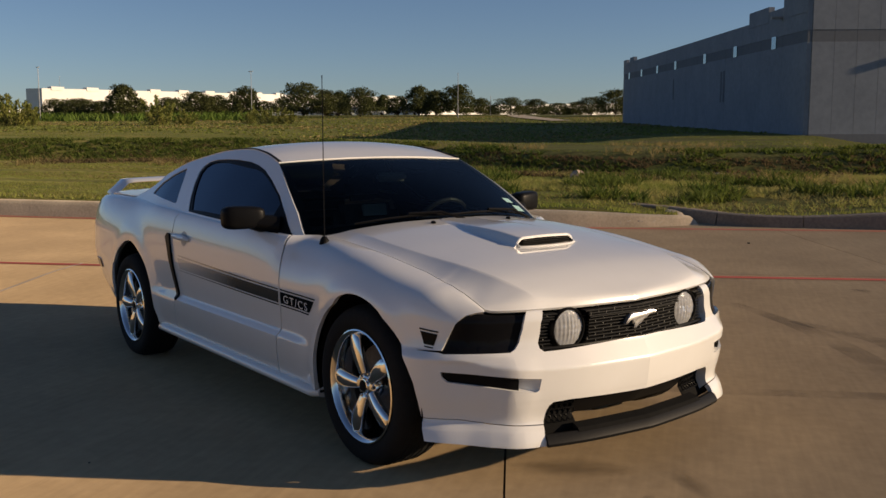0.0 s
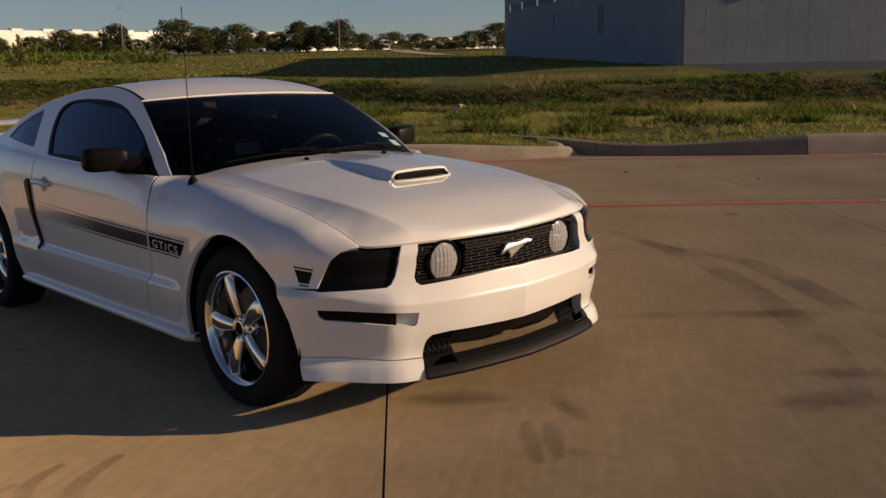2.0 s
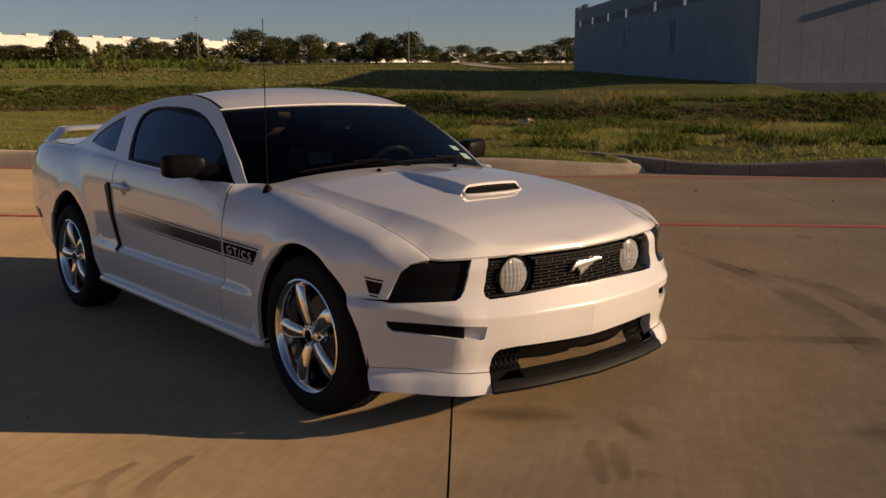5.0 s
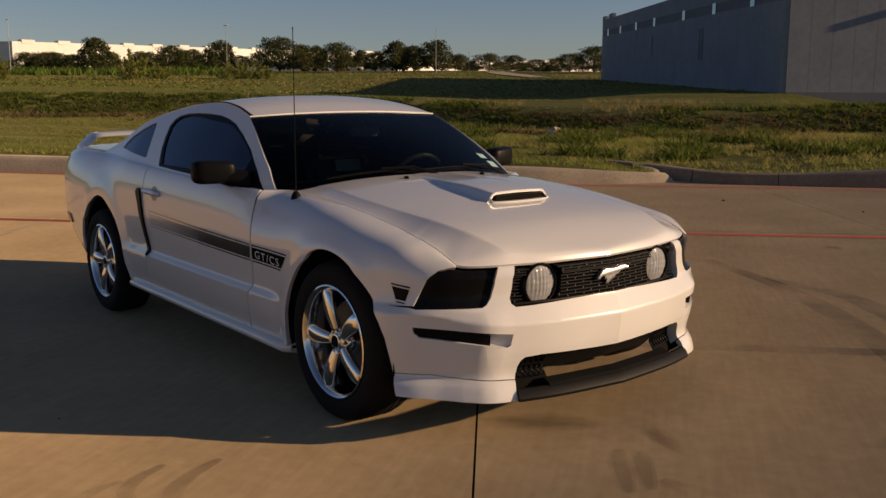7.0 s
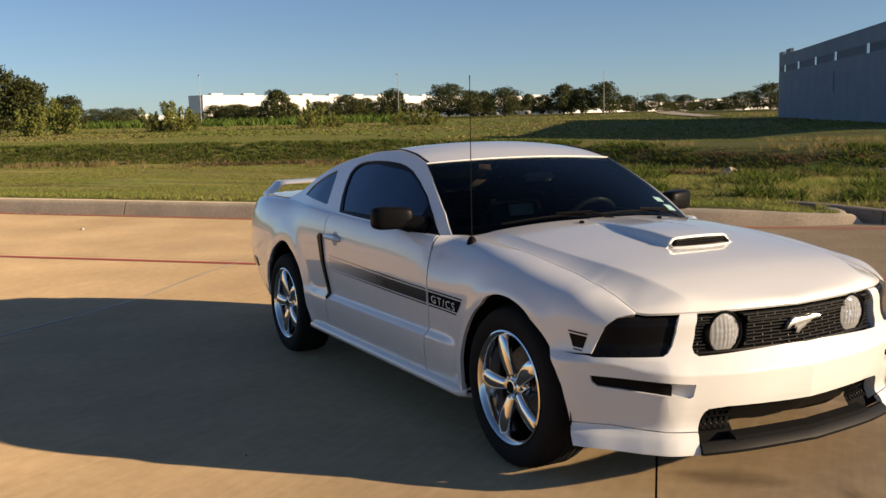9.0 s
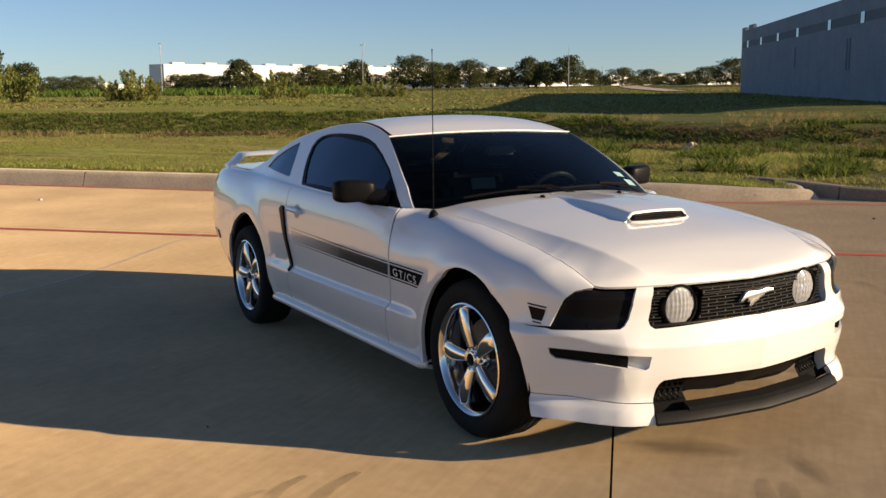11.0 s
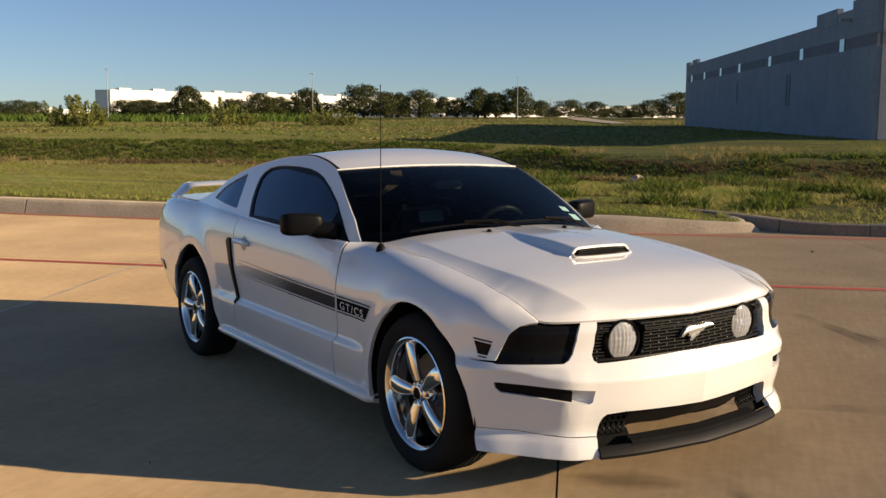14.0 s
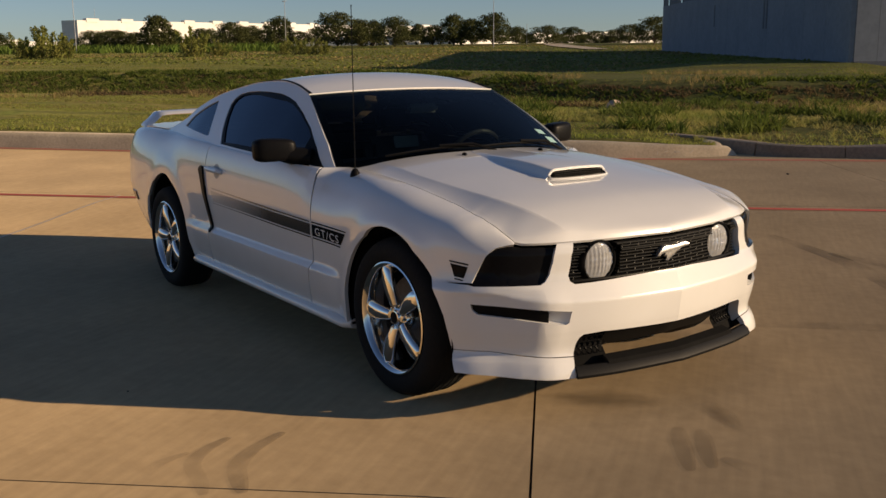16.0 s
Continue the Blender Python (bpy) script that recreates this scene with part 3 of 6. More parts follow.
def sheet(name, f, outline, mat, parent, holes=(), step=(0.04, 0.04), lip=0.012, label="", out=0.0, clean=40):
    """A panel of a surface f, cut to an outline with holes in the surface's own two numbers, with edges turned in by lip."""
    bm = bmesh.new()
    for loop in (outline, *holes):
        vs = [bm.verts.new((p[0], p[1], 0)) for p in loop]
        for i in range(len(vs)):
            bm.edges.new((vs[i], vs[(i + 1) % len(vs)]))
    bmesh.ops.triangle_fill(bm, use_beauty=True, use_dissolve=False, edges=bm.edges[:])
    for axis in (0, 1):
        lo, hi = min(p[axis] for p in outline), max(p[axis] for p in outline)
        n = int((hi - lo) / step[axis])
        for i in range(1, n + 1):
            co = [0, 0, 0]
            co[axis] = lo + (hi - lo) * i / (n + 1) + 1e-4
            no = [0, 0, 0]
            no[axis] = 1
            bmesh.ops.bisect_plane(bm, geom=bm.verts[:] + bm.edges[:] + bm.faces[:], plane_co=co, plane_no=no, dist=1e-5)
    if min(p[0] for p in outline) < NOSE_A < max(p[0] for p in outline):
        bmesh.ops.bisect_plane(bm, geom=bm.verts[:] + bm.edges[:] + bm.faces[:], plane_co=(NOSE_A, 0, 0), plane_no=(1, 0, 0), dist=1e-5)
        for ed in bm.edges:
            if all(abs(v.co.x - NOSE_A) < 2e-5 for v in ed.verts):
                ed.smooth = False
    turned, e = {}, 0.002
    for v in bm.verts:
        a, t = v.co.x, v.co.y
        n = (f(a + e, t, out) - f(a - e, t, out)).cross(f(a, t + e, out) - f(a, t - e, out))
        turned[v] = n.normalized() if n.length > 0 else Vector((0, 0, 1))
        v.co = f(a, t, out)
    up = sum((turned[v].dot(v.co - Vector((0, 0, 0.3))) for v in turned), 0.0)
    sign = -1 if up > 0 else 1
    for fc in bm.faces:
        fc.normal_update()
        if fc.normal.dot(turned[fc.verts[0]]) * -sign < 0:
            fc.normal_flip()
    if lip:
        edge = [ed for ed in bm.edges if ed.is_boundary]
        near = {}
        for ed in edge:
            for v in ed.verts:
                near[v.co.to_tuple(5)] = turned[v]
        r = bmesh.ops.extrude_edge_only(bm, edges=edge)
        for v in r["geom"]:
            if isinstance(v, bmesh.types.BMVert):
                v.co += near[v.co.to_tuple(5)] * sign * lip
    return part(name, bm, mat, parent, label, smooth=True, angle=clean)


def ring(cx, cz, rx, rz, a0, a1, n=20):
    return [(cx + rx * math.cos(radians(a0 + (a1 - a0) * i / n)), cz + rz * math.sin(radians(a0 + (a1 - a0) * i / n))) for i in range(n + 1)]


def lathe(bm, profile, sides=40, m=None, mat=0):
    """Turn (radius, y) pairs round the y axis."""
    rows = []
    for r, y in profile:
        rows.append([bm.verts.new((r * math.cos(2 * math.pi * k / sides), y, r * math.sin(2 * math.pi * k / sides))) for k in range(sides)])
    for r0, r1 in zip(rows, rows[1:]):
        for k in range(sides):
            f = bm.faces.new((r0[k], r0[(k + 1) % sides], r1[(k + 1) % sides], r1[k]))
            f.material_index = mat
    vs = [v for r in rows for v in r]
    if m:
        bmesh.ops.transform(bm, matrix=m, verts=vs)
    return vs


def disc(bm, r, y, sides=32, m=None):
    c = [bm.verts.new((r * math.cos(2 * math.pi * k / sides), y, r * math.sin(2 * math.pi * k / sides))) for k in range(sides)]
    bm.faces.new(c)
    if m:
        bmesh.ops.transform(bm, matrix=m, verts=c)


def sweep(bm, profile, path, close=True):
    """A closed profile of vectors moved to each place in path (a function of the profile point and the step)."""
    rows = [[bm.verts.new(p) for p in row] for row in path]
    n = len(profile)
    for r0, r1 in zip(rows, rows[1:]):
        for k in range(n if close else n - 1):
            bm.faces.new((r0[k], r0[(k + 1) % n], r1[(k + 1) % n], r1[k]))
    bm.faces.new(rows[0][::-1])
    bm.faces.new(rows[-1])


# ---- car: materials ----
def tinted_glass(name, tint, gloss=0.02, ior=1.45, film=(1.0, 1.0, 1.0)):
    """Thin tinted glass: what is behind it shows through the tint, and the sky is mirrored more at a slant."""
    m = bpy.data.materials.new(name)
    m.use_nodes = True
    t = m.node_tree
    t.nodes.remove(t.nodes["Principled BSDF"])
    clear, shine, mix, fres = (t.nodes.new(n) for n in ("ShaderNodeBsdfTransparent", "ShaderNodeBsdfGlossy", "ShaderNodeMixShader", "ShaderNodeFresnel"))
    clear.inputs["Color"].default_value = (*tint, 1)
    shine.inputs["Roughness"].default_value = gloss
    shine.inputs["Color"].default_value = (*film, 1)
    fres.inputs["IOR"].default_value = ior
    t.links.new(fres.outputs[0], mix.inputs[0])
    t.links.new(clear.outputs[0], mix.inputs[1])
    t.links.new(shine.outputs[0], mix.inputs[2])
    t.links.new(mix.outputs[0], t.nodes["Material Output"].inputs["Surface"])
    return m


def ribbed(m):
    """Upright ribs pressed into a reflector."""
    t = m.node_tree
    where, wave, b = (t.nodes.new(k) for k in ("ShaderNodeTexCoord", "ShaderNodeTexWave", "ShaderNodeBump"))
    wave.bands_direction = "Y"
    wave.inputs["Scale"].default_value, wave.inputs["Distortion"].default_value = 26.0, 0.6
    b.inputs["Strength"].default_value, b.inputs["Distance"].default_value = 0.7, 0.004
    t.links.new(where.outputs["Object"], wave.inputs["Vector"])
    t.links.new(wave.outputs["Fac"], b.inputs["Height"])
    t.links.new(b.outputs[0], t.nodes["Principled BSDF"].inputs["Normal"])
    return m


def clear_lens():
    """Slightly milky clear plastic: mostly see-through, glossy, with a little scatter."""
    m = tinted_glass("clear_fluted_plastic", (0.86, 0.87, 0.88), 0.04, 1.5)
    t = m.node_tree
    last = t.nodes["Material Output"].inputs["Surface"].links[0].from_socket
    milk, mix = t.nodes.new("ShaderNodeBsdfDiffuse"), t.nodes.new("ShaderNodeMixShader")
    milk.inputs["Color"].default_value = (0.92, 0.93, 0.95, 1)
    mix.inputs[0].default_value = 0.26
    t.links.new(last, mix.inputs[1])
    t.links.new(milk.outputs[0], mix.inputs[2])
    t.links.new(mix.outputs[0], t.nodes["Material Output"].inputs["Surface"])
    return m


PAINT = material("white_car_paint", (0.73, 0.73, 0.725), 0.28, coat=1.0, alt=(0.705, 0.705, 0.695), scale=1.5, fine=9)
BLACK = material("satin_black_plastic", (0.006, 0.006, 0.007), 0.38, alt=(0.008, 0.008, 0.008), scale=4, fine=60, spec=0.07)
GRILLE_BLACK = material("grille_plastic", (0.011, 0.011, 0.012), 0.35, alt=(0.016, 0.016, 0.016), scale=5, fine=60, spec=0.35)
GLOSSY_BLACK = material("smoked_black_lens", (0.006, 0.006, 0.007), 0.10, alt=(0.008, 0.008, 0.009), scale=3, fine=20, spec=0.08)
SPLIT = material("grey_black_plastic", (0.008, 0.008, 0.009), 0.5, alt=(0.012, 0.012, 0.012), scale=4, fine=80, spec=0.10)
RUBBER = material("tyre_rubber", (0.009, 0.009, 0.010), 0.85, alt=(0.014, 0.014, 0.013), scale=6, fine=50, bump=0.15, spec=0.18)
CHROME = material("polished_alloy", (0.82, 0.81, 0.79), 0.10, 1.0, alt=(0.76, 0.75, 0.73), scale=6, fine=40)
SILVER = ribbed(material("lamp_reflector", (0.95, 0.95, 0.95), 0.12, 1.0, alt=(0.80, 0.80, 0.80), scale=40, fine=140))
IRON = material("brake_iron", (0.16, 0.15, 0.14), 0.45, 0.8, alt=(0.1, 0.09, 0.085), scale=9, fine=70)
# Near-black for dark linings and hollows; the hollows' shade is put into the colour.
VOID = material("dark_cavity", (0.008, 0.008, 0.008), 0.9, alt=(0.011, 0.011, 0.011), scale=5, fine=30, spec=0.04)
GLASS_FRONT = tinted_glass("windscreen_glass", (0.50, 0.58, 0.545), ior=1.19)
GLASS_REAR = tinted_glass("rear_window_glass", (0.012, 0.016, 0.018), 0.03, 1.06)
LENS = clear_lens()
GLASS_SIDE = tinted_glass("privacy_glass", (0.016, 0.022, 0.028), 0.015, 1.62, (0.70, 0.84, 1.0))
LEATHER = material("dark_seat_leather", (0.014, 0.014, 0.015), 0.5, alt=(0.02, 0.02, 0.021), scale=6, fine=80, bump=0.1)
GREY_LEATHER = material("pale_grey_leather", (0.48, 0.52, 0.50), 0.5, alt=(0.40, 0.43, 0.42), scale=6, fine=80)
STICKER = material("sticker_paper", (0.18, 0.38, 0.40), 0.6, alt=(0.36, 0.54, 0.53), scale=60, fine=160)
MIRROR_BACK = material("mirror_back_plastic", (0.10, 0.115, 0.11), 0.5, alt=(0.08, 0.09, 0.09), scale=8, fine=60)
PLATED = material("satin_chrome_plating", (0.88, 0.87, 0.86), 0.32, 0.9, alt=(0.78, 0.77, 0.76), scale=30, fine=120)
AMBER = material("side_marker_lens", (0.25, 0.09, 0.05), 0.2, alt=(0.3, 0.12, 0.06), scale=20, fine=90)
LETTER = material("silver_letter", (0.72, 0.72, 0.72), 0.4, alt=(0.66, 0.66, 0.66), scale=9, fine=50)


def fading_stripe():
    """Black stripe film on white paint, printed in dots that thin out towards the rear."""
    m = material("fading_black_stripe", (0.012, 0.012, 0.013), 0.25, coat=0.6)
    t = m.node_tree
    p = t.nodes["Principled BSDF"]
    where = t.nodes.new("ShaderNodeTexCoord")
    split = t.nodes.new("ShaderNodeSeparateXYZ")
    t.links.new(where.outputs["Object"], split.inputs[0])
    span = t.nodes.new("ShaderNodeMapRange")
    span.inputs["From Min"].default_value, span.inputs["From Max"].default_value = -0.55, 0.25
    t.links.new(split.outputs["X"], span.inputs["Value"])
    mix = t.nodes.new("ShaderNodeMix")
    mix.data_type = "RGBA"
    mix.inputs["A"].default_value, mix.inputs["B"].default_value = (0.6, 0.6, 0.59, 1), (0.012, 0.012, 0.013, 1)
    grain = t.nodes.new("ShaderNodeTexNoise")
    grain.inputs["Scale"].default_value = 400
    t.links.new(where.outputs["Object"], grain.inputs["Vector"])
    add = t.nodes.new("ShaderNodeMath")
    add.operation = "MULTIPLY_ADD"
    add.inputs[1].default_value = 0.2
    t.links.new(grain.outputs["Fac"], add.inputs[0])
    t.links.new(span.outputs[0], add.inputs[2])
    low = t.nodes.new("ShaderNodeMath")
    low.operation = "SUBTRACT"
    low.inputs[1].default_value = 0.1
    low.use_clamp = True
    t.links.new(add.outputs[0], low.inputs[0])
    t.links.new(low.outputs[0], mix.inputs["Factor"])
    t.links.new(mix.outputs["Result"], p.inputs["Base Color"])
    return m


STRIPE = fading_stripe()
# White paint greyed: the shade inside the handle's hollow is put into the colour.
SHADED_CUP = material("shaded_cup_paint", (0.38, 0.38, 0.39), 0.4, alt=(0.33, 0.33, 0.34), scale=6, fine=40)

# ---- car: body ----
car = empty("car", label="white two-door sports coupe with black side stripes, parked on concrete", category="car")
ARCH_F, ARCH_R = (1.42, HUB_Z, 0.385, 0.405), (-1.33, HUB_Z, 0.405, 0.385)


low_edge = [(1.81, 0.3325), (1.96, 0.3325), (2.08, 0.3205), (2.2, 0.3135), (2.2825, 0.3095), (2.294, 0.36), (2.305, 0.382), (2.322, 0.394), (2.40, 0.398), (2.55, 0.393), (2.68, 0.389)]
high_edge = [(2.68, 0.602), (2.5, 0.597), (2.36, 0.592), (2.29, 0.591), (2.272, 0.603), (2.266, 0.624), (2.276, 0.662), (2.286, 0.772), (2.296, 0.965), (2.226, 0.955), (2.206, 0.685), (2.19, 0.632), (2.172, 0.606), (2.153, 0.596), (2.035, 0.595), (1.95, 0.593), (1.905, 0.591), (1.885, 0.595), (1.715, 0.597)]
arch_front = [(1.735, 0.575), (1.765, 0.53), (1.79, 0.47), (1.803, 0.40), (1.808, 0.35)]
lip_outline = [(1.838, 0.25), (1.96, 0.246), (2.08, 0.238), (2.2, 0.233), (2.283, 0.231), (2.276, 0.27), (2.281, 0.3065), (2.2, 0.3105), (2.08, 0.3175), (1.96, 0.3295), (1.81, 0.3295)]
fascia_outline = low_edge + [(2 * NOSE_A - a, t) for a, t in reversed(low_edge)] + [(2 * NOSE_A - a, t) for a, t in reversed(arch_front)] + [(2 * NOSE_A - a, t) for a, t in reversed(high_edge)] + high_edge + arch_front
slot = [(1.894, 0.523), (1.899, 0.498), (1.918, 0.482), (2.053, 0.468), (2.15, 0.456), (2.242, 0.442), (2.256, 0.449), (2.264, 0.494), (2.182, 0.504), (2.034, 0.515)]
slot_left = [(2 * NOSE_A - a, t) for a, t in slot]
bumper = sheet("front_bumper", wrap, fascia_outline, PAINT, car, (slot, slot_left), (0.03, 0.008), 0.045)
for f in (wrap, mirror_y(wrap)):
    sheet("chin_lip", f, lip_outline, PAINT, bumper, (), (0.03, 0.012), 0.02, "white flared chin lip")


def ramp_at(a, t, out=0.0):
    """The floor of the slot, which rises to the surface at its inner end."""
    s = a if a < NOSE_A else 2 * NOSE_A - a
    return wrap(a, t, out - 0.042 * min(1.0, max(0.0, (2.266 - s) / 0.09)))


for loop in (slot, slot_left):
    mid = sum(p[0] for p in loop) / len(loop)
    grown = [(p[0] + math.copysign(0.004, p[0] - mid), p[1] + math.copysign(0.004, p[1] - 0.485)) for p in loop]
    sheet("slot_ramp", ramp_at, grown, PAINT, bumper, (), (0.03, 0.02), 0, "recessed white scoop", -0.002)
    inner = [((2.178 if a < NOSE_A and a > 2.178 else (2 * NOSE_A - 2.178 if NOSE_A < a < 2 * NOSE_A - 2.178 else a)), t) for a, t in loop]
    seen = []
    for p in inner:
        if not any(math.dist(p, s) < 0.012 for s in seen):
            seen.append(p)
    sheet("slot_insert", wrap, seen, BLACK, bumper, (), (0.04, 0.02), 0.03, "black slot insert", -0.012)
# fenders, doors, quarters on both sides
door_cut = [(0.652, 0.272), (0.664, 0.315), (0.704, 0.483), (0.717, 0.60), (0.718, 0.70), (0.704, 0.80), (0.684, 0.90), (0.674, 1.0)]
fender_outline = [(a + 0.004, t) for a, t in door_cut] + [(0.9, 1.0), (1.2, 1.0), (1.5, 1.0), (1.8, 1.0), (1.98, 1.0), (2.056, 0.985), (2.054, 0.90), (2.034, 0.845), (2.008, 0.803), (1.980, 0.775), (1.954, 0.728), (1.930, 0.678), (1.909, 0.637), (1.893, 0.602)] + [(1.712, 0.603)]
fender_outline += [p for p in ring(*ARCH_F, 38, 176, 24)] + [(1.03, 0.315), (1.026, 0.272)]
door_outline = [(-0.605, 0.272), (-0.3, 0.272), (0.2, 0.272)] + [(a - 0.004, t) for a, t in door_cut] + [(0.3, 1.0), (-0.2, 1.0), (-0.56, 1.0), (-0.605, 0.9), (-0.615, 0.8), (-0.60, 0.7), (-0.565, 0.55), (-0.58, 0.42)]
quarter_outline = [(-0.588, 0.42), (-0.573, 0.55), (-0.608, 0.7), (-0.623, 0.8), (-0.613, 0.9), (-0.568, 1.0), (-1.0, 1.0), (-1.5, 1.0), (-2.0, 1.0), (-2.3, 1.0), (-2.42, 1.0), (-2.42, 0.62), (-2.2, 0.60), (-1.95, 0.585), (-1.72, 0.565)]
quarter_outline += ring(*ARCH_R, 145, 4, 24) + [(-0.905, 0.315), (-0.90, 0.272), (-0.613, 0.272)]
rear_outline = [(-2.412, 1.0), (-2.412, 0.630), (-2.2, 0.610), (-1.95, 0.595), (-1.715, 0.567), (-1.74, 0.45), (-1.76, 0.30), (-1.9, 0.26), (-2.3, 0.24), (-2.7, 0.24), (TAIL_A + 0.01, 0.24), (TAIL_A + 0.01, 1.0)]
win = [(-0.513, 0.979), (-0.60, 1.06), (-0.66, 1.13), (-0.702, 1.196), (-0.692, 1.23), (-0.649, 1.254), (-0.56, 1.269), (-0.432, 1.275), (-0.28, 1.275), (-0.131, 1.268), (-0.02, 1.252), (0.085, 1.228), (0.22, 1.178), (0.365, 1.109), (0.5, 1.02), (0.61, 0.932), (0.3, 0.949), (-0.1, 0.964), (-0.35, 0.973)]
quarter_win = [(-1.287, 1.042), (-1.262, 1.075), (-1.218, 1.111), (-1.09, 1.165), (-0.945, 1.209), (-0.928, 1.205), (-0.88, 1.16), (-0.821, 1.09), (-0.762, 1.015), (-0.78, 1.009), (-1.02, 1.024)]
cabin_outline = [(0.70, 0.930), (0.57, 1.037), (0.46, 1.107), (0.339, 1.178), (0.25, 1.227), (0.17, 1.266), (0.07, 1.293), (-0.037, 1.313), (-0.13, 1.326), (-0.23, 1.332), (-0.37, 1.329), (-0.51, 1.319), (-0.72, 1.289), (-0.93, 1.251), (-1.07, 1.213), (-1.21, 1.165), (-1.29, 1.127), (-1.36, 1.085), (-1.48, 1.045), (-1.6, 1.015), (-1.9, 0.985), (-1.0, 0.965), (-0.4, 0.945), (0.3, 0.925), (0.68, 0.915)]
tail_half = sheet("rear_bumper", wrap, rear_outline, PAINT, car, (), (0.06, 0.05), 0.015, out=-0.003)
sheet("rear_bumper_half", mirror_y(wrap), rear_outline, PAINT, tail_half, (), (0.06, 0.05), 0.015, out=-0.003)


def loop_in(points, d):
    """A loop drawn in towards its middle by d."""
    cx, cy = sum(p[0] for p in points) / len(points), sum(p[1] for p in points) / len(points)
    return [(x - d * (x - cx) / max(0.05, math.hypot(x - cx, y - cy)), y - d * (y - cy) / max(0.05, math.hypot(x - cx, y - cy))) for x, y in points]


def put_on(parent, name, f, label=""):
    """Letters laid on a body surface."""
    c = bpy.data.curves.new(name, "FONT")
    c.body, c.size, c.space_character = "GT/CS", 0.052, 1.25
    tmp = bpy.data.objects.new(name, c)
    scene.collection.objects.link(tmp)
    bpy.context.view_layer.update()
    me = bpy.data.meshes.new_from_object(tmp.evaluated_get(bpy.context.evaluated_depsgraph_get()))
    bpy.data.objects.remove(tmp)
    bm = bmesh.new()
    bm.from_mesh(me)
    lo, hi = min(v.co.x for v in bm.verts), max(v.co.x for v in bm.verts)
    for v in bm.verts:
        v.co = f(0.762 + (v.co.x - lo) / (hi - lo) * 0.225, 0.637 + v.co.y * 1.0 - 0.008 * (v.co.x - lo) / (hi - lo), 0.004)
    return part(name, bm, LETTER, parent, label)


wheels = []
for name, flip in (("near", lambda f: f), ("far", mirror_y)):
    w, g = flip(wrap), flip(green)
    right = name == "near"
    fender = sheet("fender", w, fender_outline, PAINT, car, (), (0.03, 0.0115), 0.02)
    door = sheet("door", w, door_outline, PAINT, car, (), (0.07, 0.011), 0.015, clean=14)
    quarter = sheet("quarter_panel", w, quarter_outline, PAINT, car, (), (0.045, 0.03), 0.02)
    cabin = sheet("cabin_side", g, cabin_outline, PAINT, car, (win, quarter_win), (0.05, 0.03), 0.014, "white roof pillars and rail")
    sheet("window_seal", g, win, BLACK, cabin, (loop_in(win, 0.028),), (0.06, 0.04), 0.01, "black window seal", -0.004)
    sheet("side_window", g, loop_in(win, 0.024), GLASS_SIDE, cabin, (), (0.06, 0.04), 0, "dark tinted side window", -0.009)
    sheet("quarter_window", g, loop_in(quarter_win, -0.002), GLASS_SIDE, cabin, (), (0.06, 0.04), 0, "dark tinted quarter window", -0.006)
    sheet("pillar_trim", g, cabin_outline, VOID, cabin, (loop_in(win, -0.004), loop_in(quarter_win, -0.004)), (0.08, 0.05), 0, "black inner pillar trim", -0.022)
    # stripe along the flank
    for t0, t1 in ((0.697, 0.691), (0.684, 0.628), (0.621, 0.615)):
        sheet("stripe", w, [(-0.53, t0 + 0.025), (-0.1, t0 + 0.017), (0.3, t0 + 0.008), (0.709, t0), (0.703, t1), (0.3, t1 + 0.008), (-0.1, t1 + 0.017), (-0.50, t1 + 0.025)], STRIPE, door, (), (0.05, 0.03), 0, "black stripe fading to the rear", 0.0018)
    for t0, t1 in ((0.697, 0.691), (0.684, 0.628), (0.621, 0.615)):
        k0, k1 = (0.697 - t0) * 0.8, (0.697 - t1) * 0.8
        sheet("badge_panel", w, [(0.728, t0), (0.90, t0 - 0.002), (1.06 - k0, t0 - 0.004), (1.06 - k1, t1 - 0.004), (0.90, t1 - 0.002), (0.726, t1)], GLOSSY_BLACK, fender, (), (0.05, 0.03), 0, "black badge panel", 0.0018)
    if right:
        put_on(fender, "badge_letters", w, "silver block letters GT/CS")
    for loop in ([(1.797, 0.683), (1.879, 0.674), (1.878, 0.668), (1.799, 0.677)], [(1.801, 0.671), (1.876, 0.662), (1.861, 0.618), (1.819, 0.622)], [(1.821, 0.616), (1.859, 0.612), (1.858, 0.607), (1.822, 0.611)]):
        sheet("fender_mark", w, loop, GLOSSY_BLACK, fender, (), (0.04, 0.03), 0, "small black wedge decal", 0.0018)
    # side scoop behind the door
    scoop_loop = [(-0.70, 0.785), (-0.672, 0.803), (-0.645, 0.80), (-0.618, 0.74), (-0.59, 0.655), (-0.555, 0.55), (-0.537, 0.49), (-0.545, 0.47), (-0.562, 0.478), (-0.59, 0.56), (-0.628, 0.66), (-0.665, 0.74)]
    sheet("side_scoop", w, scoop_loop, BLACK, quarter, (), (0.03, 0.03), 0.02, "slim black side scoop", 0.012)
    sheet("tail_marker", w, [(-2.17, 0.55), (-2.06, 0.545), (-2.06, 0.485), (-2.17, 0.49)], AMBER, quarter, (), (0.04, 0.03), 0.01, "reddish side marker lamp", 0.004)
    # handle in its cup
    bm = bmesh.new()
    pts = [w(-0.565 + 0.022 * i, 0.797, 0.018 if 0 < i < 9 else 0.0) for i in range(10)]
    add_tube(bm, pts, [0.010, 0.015, 0.016, 0.016, 0.016, 0.016, 0.016, 0.016, 0.015, 0.010], 10)
    part("door_handle", bm, PAINT, door, smooth=True)
